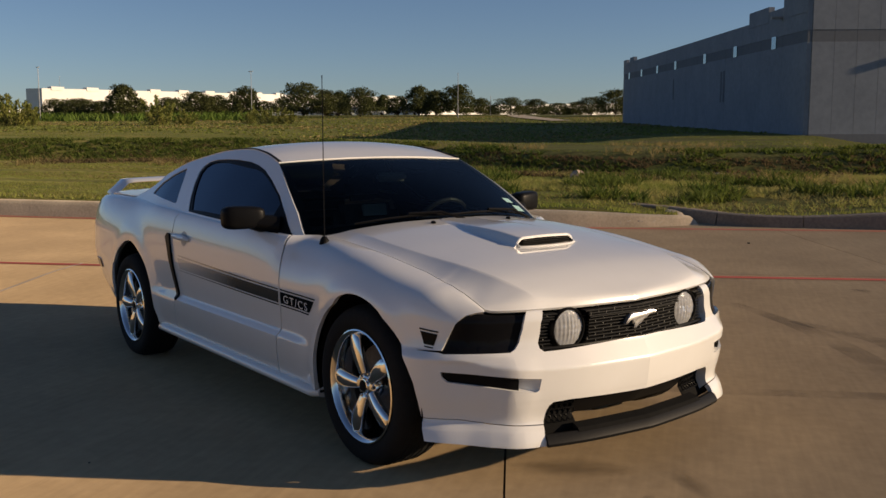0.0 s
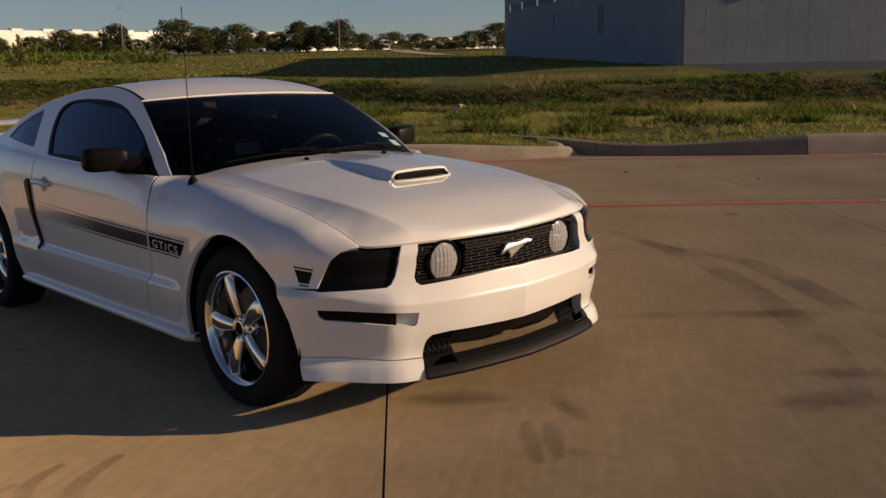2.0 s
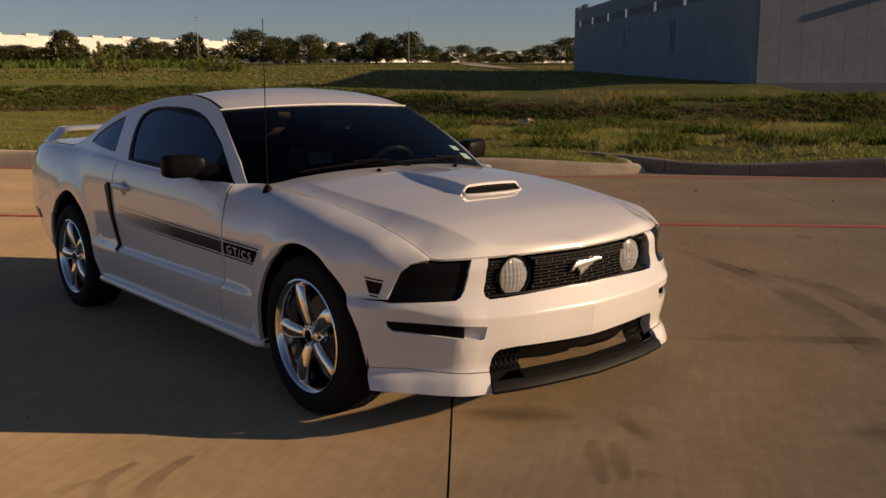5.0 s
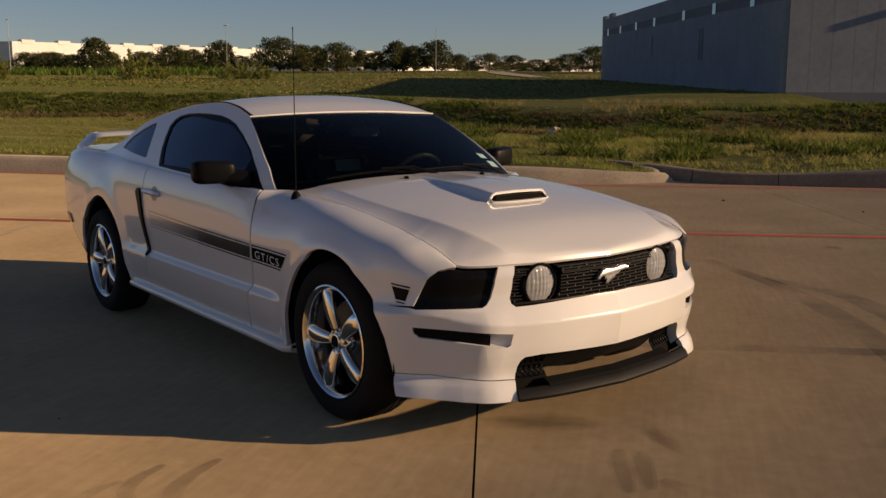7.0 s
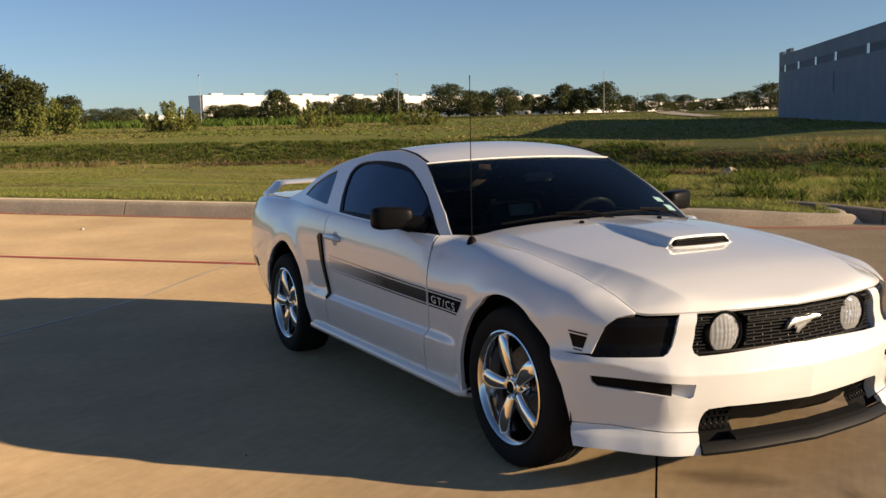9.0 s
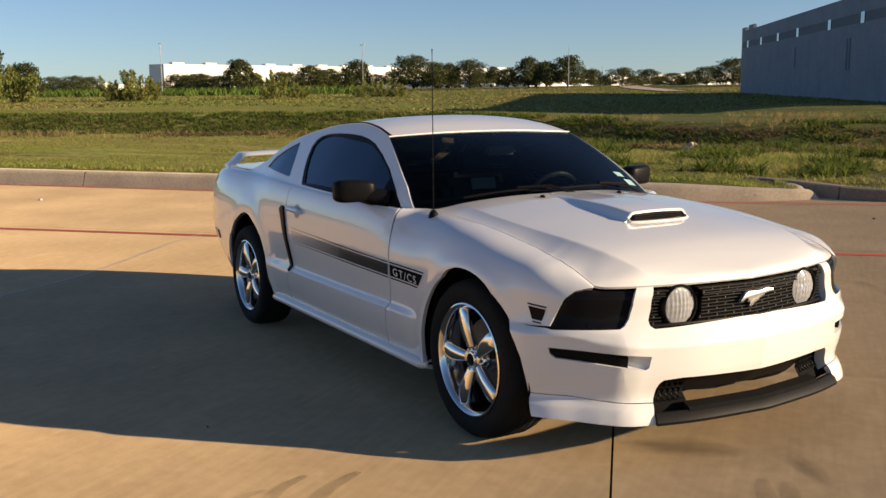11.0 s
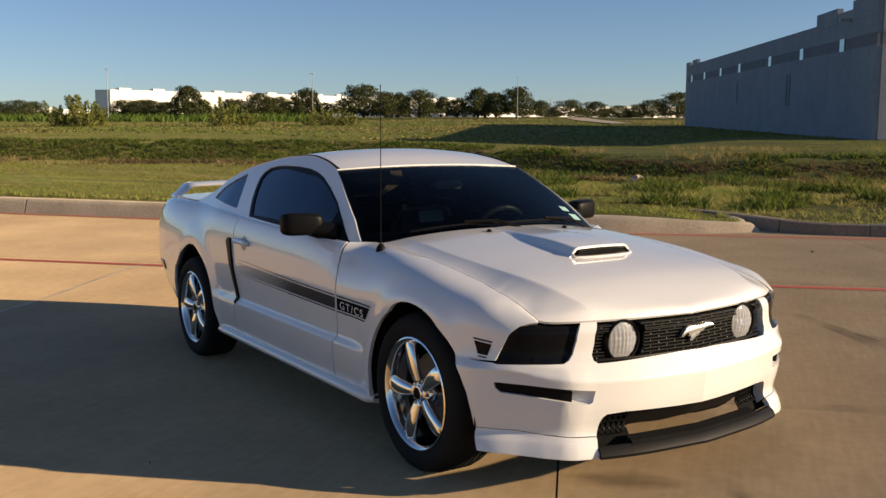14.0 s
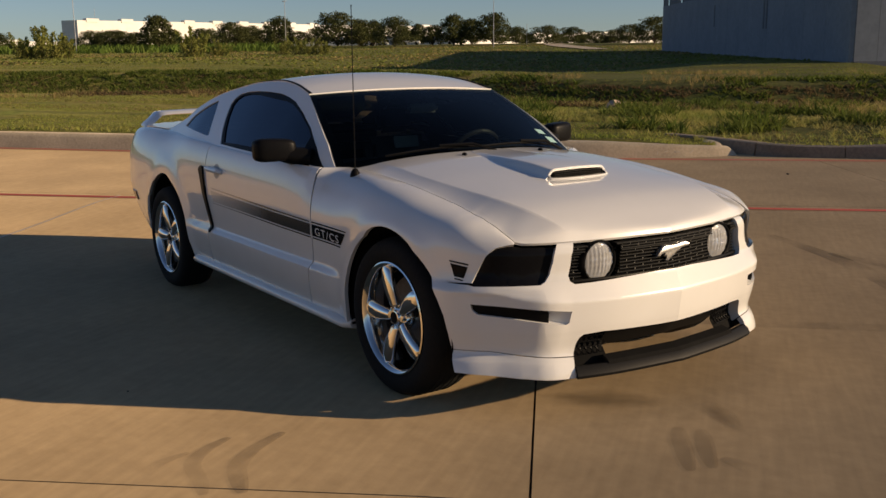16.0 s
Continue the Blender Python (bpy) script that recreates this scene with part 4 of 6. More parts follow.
    sheet("handle_cup", w, ring(-0.44, 0.80, 0.045, 0.035, 0, 345, 15), SHADED_CUP, door, (), (0.04, 0.03), 0, "flat handle cup with its shade in the grey colour", 0.001)
    # sill
    bm = bmesh.new()
    s = -1 if right else 1
    prof = [(0.86, 0.284), (0.890, 0.281), (0.906, 0.272), (0.912, 0.257), (0.906, 0.243), (0.89, 0.234), (0.80, 0.225), (0.80, 0.284)]
    xs = [-0.90, -0.86] + [-0.8 + 0.2 * i for i in range(9)] + [0.99, 1.03]
    sweep(bm, prof, [[Vector((x, s * (y - (0.035 if i in (0, len(xs) - 1) else 0)), z)) for y, z in prof] for i, x in enumerate(xs)])
    part("side_skirt", bm, PAINT, car, smooth=True, angle=50)
    # mirror
    stalk = empty("door_mirror")
    stalk.parent = car
    stalk["label"] = "black door mirror"
    bm = bmesh.new()
    rows = []
    for i in range(15):
        lat = -math.pi / 2 + math.pi * i / 14
        row = []
        for j in range(24):
            lon = 2 * math.pi * j / 24
            c = [math.cos(lat) * math.cos(lon), math.sin(lat), math.cos(lat) * math.sin(lon)]
            c = [math.copysign(abs(k) ** 0.45, k) for k in c]
            k = (1 - c[1]) / 2
            row.append(bm.verts.new((0.418 + 0.058 * c[0] - (0.03 * (1 - k) ** 2 if c[0] > 0 else 0) - 0.02 * (1 - k), s * (0.93 - 0.10 * -c[1]), 1.013 + 0.060 * c[2] * (1 - 0.12 * k))))
        rows.append(row)
    for r0, r1 in zip(rows, rows[1:]):
        for j in range(24):
            bm.faces.new((r0[j], r0[(j + 1) % 24], r1[(j + 1) % 24], r1[j]))
    bmesh.ops.remove_doubles(bm, verts=bm.verts[:], dist=0.0005)
    part("mirror_housing", bm, BLACK, stalk, smooth=True)
    bm = bmesh.new()
    add_tube(bm, [(0.42, s * 0.90, 0.99), (0.44, s * 0.84, 0.98), (0.47, s * 0.77, 0.965)], [0.035, 0.045, 0.055], 12)
    part("mirror_arm", bm, BLACK, stalk, smooth=True)
    bm = bmesh.new()
    add_box(bm, (0.356, -1.01, 0.975), (0.362, -0.85, 1.055), bevel=0.002)
    if not right:
        for v in bm.verts:
            v.co.y = -v.co.y
    part("mirror_glass", bm, CHROME, stalk)
    sheet("mirror_sail", g, [(0.61, 0.934), (0.50, 1.018), (0.41, 1.078), (0.40, 0.945)], BLACK, stalk, (), (0.05, 0.04), 0.006, "black mirror base", 0.001)
    # headlamp
    lamp_loop = [(1.886, 0.590), (1.904, 0.640), (1.925, 0.684), (1.948, 0.734), (1.975, 0.785), (2.003, 0.813), (2.03, 0.855), (2.05, 0.91), (2.066, 0.975), (2.15, 0.975), (2.23, 0.965), (2.212, 0.685), (2.196, 0.630), (2.176, 0.600), (2.153, 0.588), (2.035, 0.588), (1.95, 0.586)]
    headlamp = sheet("headlamp", w, lamp_loop, GLOSSY_BLACK, car, (), (0.03, 0.03), 0.01, "smoked black headlamp cover", -0.016)
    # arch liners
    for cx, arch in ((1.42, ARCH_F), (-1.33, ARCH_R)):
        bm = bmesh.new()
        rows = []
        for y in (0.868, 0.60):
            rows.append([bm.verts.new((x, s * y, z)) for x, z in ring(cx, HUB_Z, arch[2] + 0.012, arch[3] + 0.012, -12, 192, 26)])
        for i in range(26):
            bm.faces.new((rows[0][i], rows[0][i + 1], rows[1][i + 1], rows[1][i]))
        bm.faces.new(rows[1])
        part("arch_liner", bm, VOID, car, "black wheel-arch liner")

# bonnet
def fold_at(s):
    """Where the crease lies between the bonnet's edge and its middle."""
    lo, hi = 0.0, 1.0
    for _ in range(24):
        mid = (lo + hi) / 2
        p = hood_at(s, mid)
        lo, hi = (mid, hi) if abs(p.y) > crease_y(p.x) else (lo, mid)
    return max(0.06, hi)


bm = bmesh.new()
rows = []
for s in [0.785 + (NOSE_A - 0.785) * i / 80 for i in range(80)] + [NOSE_A + (NOSE_A - 0.785) * i / 80 for i in range(81)]:
    k = fold_at(min(s, 2 * NOSE_A - s))
    steps = [0.0075, 0.017, 0.024, 0.034, 0.045] + [0.045 + (k - 0.05) * q for q in (0.25, 0.5, 0.75, 0.92)] + [k, k + 0.006] + [k + 0.006 + (0.994 - k) * q for q in (0.05, 0.12, 0.2, 0.3, 0.4, 0.5, 0.6, 0.7, 0.8, 0.9, 1.0)]
    rows.append([bm.verts.new(hood_at(s, r)) for r in steps])
for r0, r1 in zip(rows, rows[1:]):
    for k in range(len(r0) - 1):
        bm.faces.new((r0[k], r1[k], r1[k + 1], r0[k + 1]))
bmesh.ops.remove_doubles(bm, verts=bm.verts[:], dist=0.0004)
rim_edges = [e for e in bm.edges if e.is_boundary]
r = bmesh.ops.extrude_edge_only(bm, edges=rim_edges)
for v in r["geom"]:
    if isinstance(v, bmesh.types.BMVert):
        v.co += Vector((-0.006, 0, -0.009)) if v.co.x > 1.9 else Vector((0, 0, -0.022))
hood = part("hood", bm, PAINT, car, smooth=True, angle=45)


SCOOP_Y = 0.012


def scoop_at(x, y, out=0.0):
    p = hood_top(x, y + SCOOP_Y)
    k = smooth_step(0.86, 1.50, x)
    half = 0.145 + 0.052 * smooth_step(0.92, 1.3, x)
    f = 1 - smooth_step(half - 0.055, half, abs(y))
    p.z += 0.034 * k * f * (1 + 0.1 * (1 - (y / half) ** 2)) - 0.003 + 0.003 * f + out
    return p


sheet("hood_scoop", scoop_at, [(0.90, -0.10), (1.06, -0.175), (1.3, -0.199), (1.565, -0.199), (1.565, 0.199), (1.3, 0.199), (1.06, 0.175), (0.90, 0.10), (0.885, 0)], PAINT, hood, (), (0.025, 0.012), 0.006, "raised bonnet scoop", 0.0015)
bm = bmesh.new()
rim = []
for y in [-0.172 + 0.344 * i / 20 for i in range(21)]:
    rim.append(scoop_at(1.56, y, 0.003))
low = [hood_top(1.598 - 0.02 * (abs(y) / 0.165) ** 3, y + SCOOP_Y, 0.003) for y in [0.165 - 0.33 * i / 20 for i in range(21)]]
add_tube(bm, rim + [low[0]] + low + [rim[0]], 0.0034, 6)
part("scoop_frame", bm, PAINT, hood, "white scoop rim", smooth=True)
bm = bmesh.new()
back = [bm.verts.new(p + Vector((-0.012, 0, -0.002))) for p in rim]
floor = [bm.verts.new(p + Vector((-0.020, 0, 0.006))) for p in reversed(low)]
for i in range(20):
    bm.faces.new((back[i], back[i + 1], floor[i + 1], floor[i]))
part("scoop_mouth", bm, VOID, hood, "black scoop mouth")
for i in range(3):
    bm = bmesh.new()
    add_tube(bm, [(1.57, y, hood_top(1.57, y).z + 0.010 + 0.008 * i) for y in (-0.13, 0.01, 0.15)], 0.0025, 5)
    part("mouth_bar", bm, BLACK, hood)
for y in (-0.186, 0.298):
    bm = bmesh.new()
    bmesh.ops.create_uvsphere(bm, u_segments=10, v_segments=6, radius=0.012, matrix=Matrix.Translation(hood_top(0.975, y, 0.004)) @ Matrix.Diagonal((1.3, 1, 0.8, 1)))
    part("washer_nozzle", bm, BLACK, hood, "black washer nozzle", smooth=True)

# cowl, windscreen, roof, rear glass and deck
bm = bmesh.new()
rows = []
for i in range(25):
    q = -1 + i / 12
    p0, p1 = screen_at(q, 0.03, -0.012), screen_at(q, 0.0) + Vector((0.10, 0, -0.03))
    rows.append([bm.verts.new(p) for p in (p0, p1)])
for a, b in zip(rows, rows[1:]):
    bm.faces.new((a[0], b[0], b[1], a[1]))
part("cowl", bm, BLACK, car, "black cowl panel")
screen = sheet("windscreen", screen_at, [(-1, 0.0), (-0.5, 0), (0, 0), (0.5, 0), (1, 0.0), (1, 1.0), (0.5, 1), (0, 1), (-0.5, 1), (-1, 1.0)], GLASS_FRONT, car, (), (0.1, 0.1), 0, "dark tinted windscreen")
sheet("screen_border", screen_at, [(-1, 0.0), (0, 0), (1, 0.0), (1, 1.0), (0, 1), (-1, 1.0)], BLACK, screen, ([(-0.95, 0.06), (0, 0.06), (0.95, 0.06), (0.955, 0.93), (0, 0.93), (-0.955, 0.93)],), (0.1, 0.1), 0, "black printed border", -0.003)
for q0, r0, w, h in ((0.805, 0.225, 0.085, 0.055), (0.835, 0.105, 0.09, 0.07)):
    sheet("sticker", screen_at, [(q0, r0), (q0 + w, r0 - 0.01), (q0 + w, r0 + h), (q0, r0 + h + 0.01)], STICKER, screen, (), (0.1, 0.1), 0, "small pale inspection sticker", 0.002)
roof_outline = [(0.168, -1), (0.172, -0.5), (0.172, 0), (0.172, 0.5), (0.168, 1), (-0.3, 1), (-0.7, 1), (-1.05, 1), (-1.05, 0), (-1.05, -1), (-0.7, -1), (-0.3, -1)]
sheet("roof", roof_at, roof_outline, PAINT, car, (), (0.05, 0.08), 0.01, out=0.003)
sheet("headliner", roof_at, [(0.12, -0.97), (0.12, 0.97), (-1.05, 0.97), (-1.05, -0.97)], VOID, car, (), (0.15, 0.2), 0, "black headliner", -0.03)
bm = bmesh.new()
add_box(bm, (-1.64, -0.66, 0.965), (-0.98, 0.66, 0.985), bevel=0.004)
part("parcel_shelf", bm, VOID, car, "black parcel shelf")
sheet("rear_window", roof_at, [(-1.04, -0.985), (-1.04, 0.985), (-1.35, 0.97), (-1.68, 0.95), (-1.68, -0.95), (-1.35, -0.97)], GLASS_REAR, car, (), (0.06, 0.1), 0, "dark rear window", -0.014)
for s in (-1, 1):
    sheet("rear_pillar", roof_at, [(-1.056, s * 0.945), (-1.056, s), (-1.35, s), (-1.6, s), (-1.6, s * 0.87), (-1.35, s * 0.905)], PAINT, car, (), (0.06, 0.05), 0.01, out=0.002)


for s in (-1, 1):
    bm = bmesh.new()
    xs = [0.166 - 0.9 * i / 24 for i in range(25)]
    add_tube(bm, [roof_at(x, s * 0.985, 0.003) for x in xs], [0.0075 * (1 - 0.75 * smooth_step(0.1, 1.0, i / 24)) for i in range(25)], 6)
    part("drip_moulding", bm, BLACK, car, "black roof drip moulding", smooth=True)


def deck_at(x, y, out=0.0):
    k = smooth_step(-2.42, -2.22, x)
    return Vector((x, y, 0.95 + 0.055 * k + 0.02 * (1 - (y / 0.78) ** 2) + out))


sheet("boot_lid", deck_at, [(-1.58, -0.74), (-1.58, 0.74), (-2.05, 0.76), (-2.26, 0.68), (-2.36, 0.4), (-2.38, 0), (-2.36, -0.4), (-2.26, -0.68), (-2.05, -0.76)], PAINT, car, (), (0.06, 0.06), 0.02)
# spoiler wing on two stubs
wing = empty("spoiler")
wing.parent = car
bm = bmesh.new()
prof = [(0.11, 0.004), (0.06, 0.020), (0.0, 0.027), (-0.07, 0.026), (-0.105, 0.016), (-0.10, 0.004), (-0.03, -0.002), (0.05, -0.004)]
path = []
for i in range(31):
    k = -1 + i / 15
    drop = 0.080 * smooth_step(0.84, 1.0, abs(k))
    thin = 1 - 0.25 * smooth_step(0.9, 1.0, abs(k))
    path.append([Vector((-2.19 + x * thin + 0.05 * (1 - k * k) * -0.6, 0.735 * k, 1.068 - drop + z + 0.012 * (1 - k * k))) for x, z in prof])
sweep(bm, prof, path)
part("spoiler_blade", bm, PAINT, wing, smooth=True, angle=60)
for s in (-1, 1):
    bm = bmesh.new()
    add_box(bm, (-2.28, s * 0.30 - 0.03, 0.96), (-2.15, s * 0.30 + 0.03, 1.07), bevel=0.006)
    part("spoiler_foot", bm, PAINT, wing, smooth=True)

# wipers
for y0, y1 in ((-0.52, 0.05), (0.02, 0.58)):
    bm = bmesh.new()
    pts = [screen_at(q / 0.744, 0.045 + 0.02 * math.sin((q - y0) / (y1 - y0) * math.pi), 0.014) for q in [y0 + (y1 - y0) * i / 8 for i in range(9)]]
    add_tube(bm, pts, 0.006, 6)
    add_tube(bm, [pts[4] + Vector((0, 0, 0.012)), pts[6] + Vector((0.03, 0.03, 0.014)), screen_at(min(0.98, y1 / 0.744), -0.02, 0.02) + Vector((0.03, 0, 0))], 0.008, 6)
    part("wiper", bm, BLACK, car, "black wiper arm and blade")

# aerial on the fender
aerial = empty("aerial")
aerial.parent = car
bm = bmesh.new()
add_tube(bm, [(0.892, -0.752, 0.912), (0.892, -0.752, 0.935), (0.892, -0.752, 0.95)], [0.026, 0.020, 0.010], 14)
part("aerial_base", bm, BLACK, aerial, smooth=True)
bm = bmesh.new()
add_tube(bm, [(0.892, -0.752, 0.94), (0.886, -0.748, 1.3), (0.876, -0.742, 1.665), (0.876, -0.742, 1.685)], [0.003, 0.0022, 0.0018, 0.0028], 6)
part("mast", bm, BLACK, aerial, "thin black aerial mast")

# ---- grille, lamps, splitter ----
grille = empty("grille")
grille.parent = car
gr = [(2.262, 0.585), (2.262, 0.62), (2.28, 0.68), (2.30, 0.98)]
back_loop = gr + [(2.6, 0.98), (2 * NOSE_A - 2.6, 0.98)] + [(2 * NOSE_A - a, t) for a, t in reversed(gr)] + [(2 * NOSE_A - 2.6, 0.585), (2.6, 0.585)]
sheet("grille_backing", wrap, back_loop, VOID, grille, (), (0.04, 0.05), 0, "black grille backing", -0.07)
def grille_t(z):
    """The height number of the body surface for a true height in the grille."""
    return z if z < SHOULDER else SHOULDER + 0.30 * math.asin(min(1.0, (z - SHOULDER) / 0.0495)) / (math.pi / 2)


def clear_of_lamps(p, spare=0.090):
    return math.hypot(abs(p.y) - 0.350, p.z - 0.663) > spare


ROWS = 12
ribs = bmesh.new()
for i in range(ROWS):
    z = 0.599 + 0.0128 * i
    t = grille_t(z)
    bm = bmesh.new()
    a0 = 2.272 + 0.018 * i / ROWS
    n = 72
    pts = [wrap(a0 + (2 * NOSE_A - 2 * a0) * k / n, t, -0.034 + 0.020 * smooth_step(0.69, 0.72, z)) for k in range(n + 1)]
    last = None
    for p in pts:
        if not clear_of_lamps(p):
            last = None
            continue
        row = [bm.verts.new(p + Vector((dx, 0, dz))) for dx, dz in ((0.010, 0.0022), (0.010, -0.0022), (-0.02, -0.0035), (-0.02, 0.0035))]
        if last:
            for k in range(4):
                bm.faces.new((last[k], last[(k + 1) % 4], row[(k + 1) % 4], row[k]))
        last = row
    part("slat", bm, GRILLE_BLACK, grille)
    if i < ROWS - 1:
        for k in range(2 + 3 * (i % 2), n - 1, 6):
            if clear_of_lamps(pts[k], 0.097):
                add_box(ribs, pts[k] + Vector((-0.02, -0.0022, 0)), pts[k] + Vector((0.002, 0.0022, 0.0128)))
bm = bmesh.new()
tagged(part("grille_ribs", ribs, GRILLE_BLACK, grille), "short staggered ribs between the slats", kind="stuff")
add_tube(bm, [wrap(2.272 + (2 * NOSE_A - 4.544) * k / 40, 0.594, -0.03) for k in range(41)], 0.008, 8)
part("grille_rim", bm, BLACK, grille, smooth=True)
for s in (-1, 1):
    fog = empty("fog_lamp")
    fog.parent = car
    fog["label"] = "round clear lamp in a black bezel"
    m = Matrix.Translation((2.082, s * 0.350, 0.663)) @ Euler((0, 0, radians(-90 + s * 3))).to_matrix().to_4x4()
    bm = bmesh.new()
    lathe(bm, [(0.0725, -0.02), (0.0735, 0.004), (0.076, 0.009), (0.081, 0.010), (0.084, 0.004), (0.085, -0.05)], 40, m)
    part("bezel", bm, BLACK, fog, smooth=True)
    bm = bmesh.new()
    lathe(bm, [(0.001, -0.050), (0.016, -0.049), (0.036, -0.042), (0.056, -0.026), (0.073, -0.002)], 14, m)
    part("reflector", bm, SILVER, fog, "chrome reflector bowl")
    # clear lens, moulded in upright flutes
    bm = bmesh.new()
    rows = []
    for i in range(15):
        r = 0.073 * (i + 0.02) / 14
        row = []
        for k in range(56):
            x, z = r * math.cos(2 * math.pi * k / 56), r * math.sin(2 * math.pi * k / 56)
            row.append(bm.verts.new(m @ Vector((x, 0.013 * (1 - (r / 0.073) ** 2) + 0.0014 * math.sin(x / 0.0095 * math.pi) + 0.0006 * math.sin(z / 0.012 * math.pi), z))))
        rows.append(row)
    for r0, r1 in zip(rows, rows[1:]):
        for k in range(56):
            bm.faces.new((r0[k], r0[(k + 1) % 56], r1[(k + 1) % 56], r1[k]))
    part("lens", bm, LENS, fog, "clear fluted lens", smooth=True, angle=70)
    bm = bmesh.new()
    bmesh.ops.create_uvsphere(bm, u_segments=12, v_segments=8, radius=0.014, matrix=m @ Matrix.Translation((0, -0.026, 0)))
    part("bulb", bm, CHROME, fog, smooth=True)
# plain chrome emblem
emblem = empty("emblem")
emblem.parent = car
outline = [(590, 238), (600, 210), (612, 195), (626, 188), (665, 193), (688, 190), (700, 183), (722, 186), (735, 193), (730, 204), (712, 209), (699, 213), (690, 226), (677, 232), (668, 246), (652, 255), (643, 268), (631, 262), (641, 250), (623, 241), (626, 229), (613, 226), (601, 241)]
bm = bmesh.new()
loops = []
for x, k in ((2.128, 1.0), (2.137, 0.97), (2.142, 0.86), (2.1445, 0.66), (2.1455, 0.40)):
    mid = sum(a for a, b in outline) / len(outline)
    loops.append([bm.verts.new((x, 0.006 + (a - 660) / 150 * 0.188, 0.668 - (224 + (b - 224) * 1.0 + (1 - k) * (212 + 0.12 * (mid - a) - b) - 224) / 83 * 0.075)) for a, b in outline])
for r0, r1 in zip(loops, loops[1:]):
    for k in range(len(outline)):
        bm.faces.new((r0[k], r0[(k + 1) % len(outline)], r1[(k + 1) % len(outline)], r1[k]))
bm.faces.new(loops[-1])
part("emblem_plate", bm, PLATED, emblem, "plain polished chrome emblem", smooth=True, angle=60)
# lower intake
intake = empty("lower_intake")
intake.parent = car
bm = bmesh.new()
sweep(bm, [0] * 6, [[wrap(a, t, o) for t, o in ((0.40, -0.03), (0.365, -0.042), (0.312, -0.085), (0.312, -0.15), (0.36, -0.16), (0.41, -0.10))] for a in [2.44 + (2 * NOSE_A - 4.88) * i / 16 for i in range(17)]])
part("crash_bar", bm, BLACK, intake, "black air dam bar", smooth=True)
for s in (0, 1):
    for i in range(6):
        for j in range(4):
            a, t = 2.305 + 0.024 * i + 0.012 * (j % 2), 0.312 + 0.0235 * j
            if t > 0.385 or a > 2.44:
                continue
            bm = bmesh.new()
            f = mirror_y(wrap) if s else wrap
            hexa = [f(a + 0.0125 * math.cos(radians(60 * k)), t + 0.0125 * math.sin(radians(60 * k)), -0.045) for k in range(7)]
            add_tube(bm, hexa, 0.0026, 5)
            part("honeycomb_cell", bm, BLACK, intake)
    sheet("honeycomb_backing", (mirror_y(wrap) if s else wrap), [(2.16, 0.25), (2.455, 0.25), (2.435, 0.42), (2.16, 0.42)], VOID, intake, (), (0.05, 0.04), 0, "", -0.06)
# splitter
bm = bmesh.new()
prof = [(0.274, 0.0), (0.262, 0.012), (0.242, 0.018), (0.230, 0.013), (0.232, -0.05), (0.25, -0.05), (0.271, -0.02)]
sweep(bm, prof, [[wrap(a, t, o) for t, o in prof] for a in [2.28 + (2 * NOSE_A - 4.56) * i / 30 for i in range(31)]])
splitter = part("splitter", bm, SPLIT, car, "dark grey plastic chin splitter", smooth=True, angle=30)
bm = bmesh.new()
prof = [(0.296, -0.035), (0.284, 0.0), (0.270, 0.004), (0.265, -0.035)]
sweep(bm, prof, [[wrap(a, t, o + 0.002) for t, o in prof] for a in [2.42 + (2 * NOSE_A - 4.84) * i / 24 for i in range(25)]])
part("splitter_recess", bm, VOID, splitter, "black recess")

# ---- underside and dark core behind the gaps ----
bm = bmesh.new()
add_box(bm, (-2.1, -0.58, 0.20), (0.95, 0.58, 0.45), bevel=0.03)
add_box(bm, (-0.86, -0.86, 0.24), (0.98, 0.86, 0.50), bevel=0.02)
add_box(bm, (0.9, -0.58, 0.42), (1.93, 0.58, 0.70), bevel=0.05)
add_box(bm, (-2.15, -0.60, 0.40), (-0.95, 0.60, 0.90), bevel=0.05)
part("underbody", bm, VOID, car, "dark underside")
core = [(-0.89, 0.33), (-0.90, 0.98), (1.0, 0.98), (0.99, 0.33)]
for f in (wrap, mirror_y(wrap)):
    sheet("inner_shell", f, core, VOID, car, (), (0.1, 0.06), 0, "", -0.03)
    sheet("inner_shell", f, [(1.0, 0.80), (1.0, 0.985), (1.85, 0.985), (1.82, 0.80)], VOID, car, (), (0.1, 0.05), 0, "", -0.03)
bm = bmesh.new()
rows = [[bm.verts.new(hood_top(x, y, -0.07 - 0.06 * (abs(y) > 0.5))) for y in (-0.70, -0.4, 0, 0.4, 0.70)] for x in (0.72, 0.9, 1.2, 1.5, 1.7)]
for a, b in zip(rows, rows[1:]):
    for k in range(4):
        bm.faces.new((a[k], a[k + 1], b[k + 1], b[k]))
part("engine_bay_cover", bm, VOID, car)

# ---- cabin ----
bm = bmesh.new()
prof = [(0.80, 0.90), (0.60, 0.945), (0.46, 0.95), (0.40, 0.90), (0.36, 0.80), (0.42, 0.55), (0.80, 0.55)]
sweep(bm, prof, [[Vector((x, y, z + (0.025 if 0.15 < y < 0.55 and x < 0.65 and z > 0.8 else 0))) for x, z in prof] for y in (-0.74, -0.5, 0.1, 0.2, 0.5, 0.6, 0.74)])
part("dashboard", bm, LEATHER, car, "black dashboard", smooth=True)


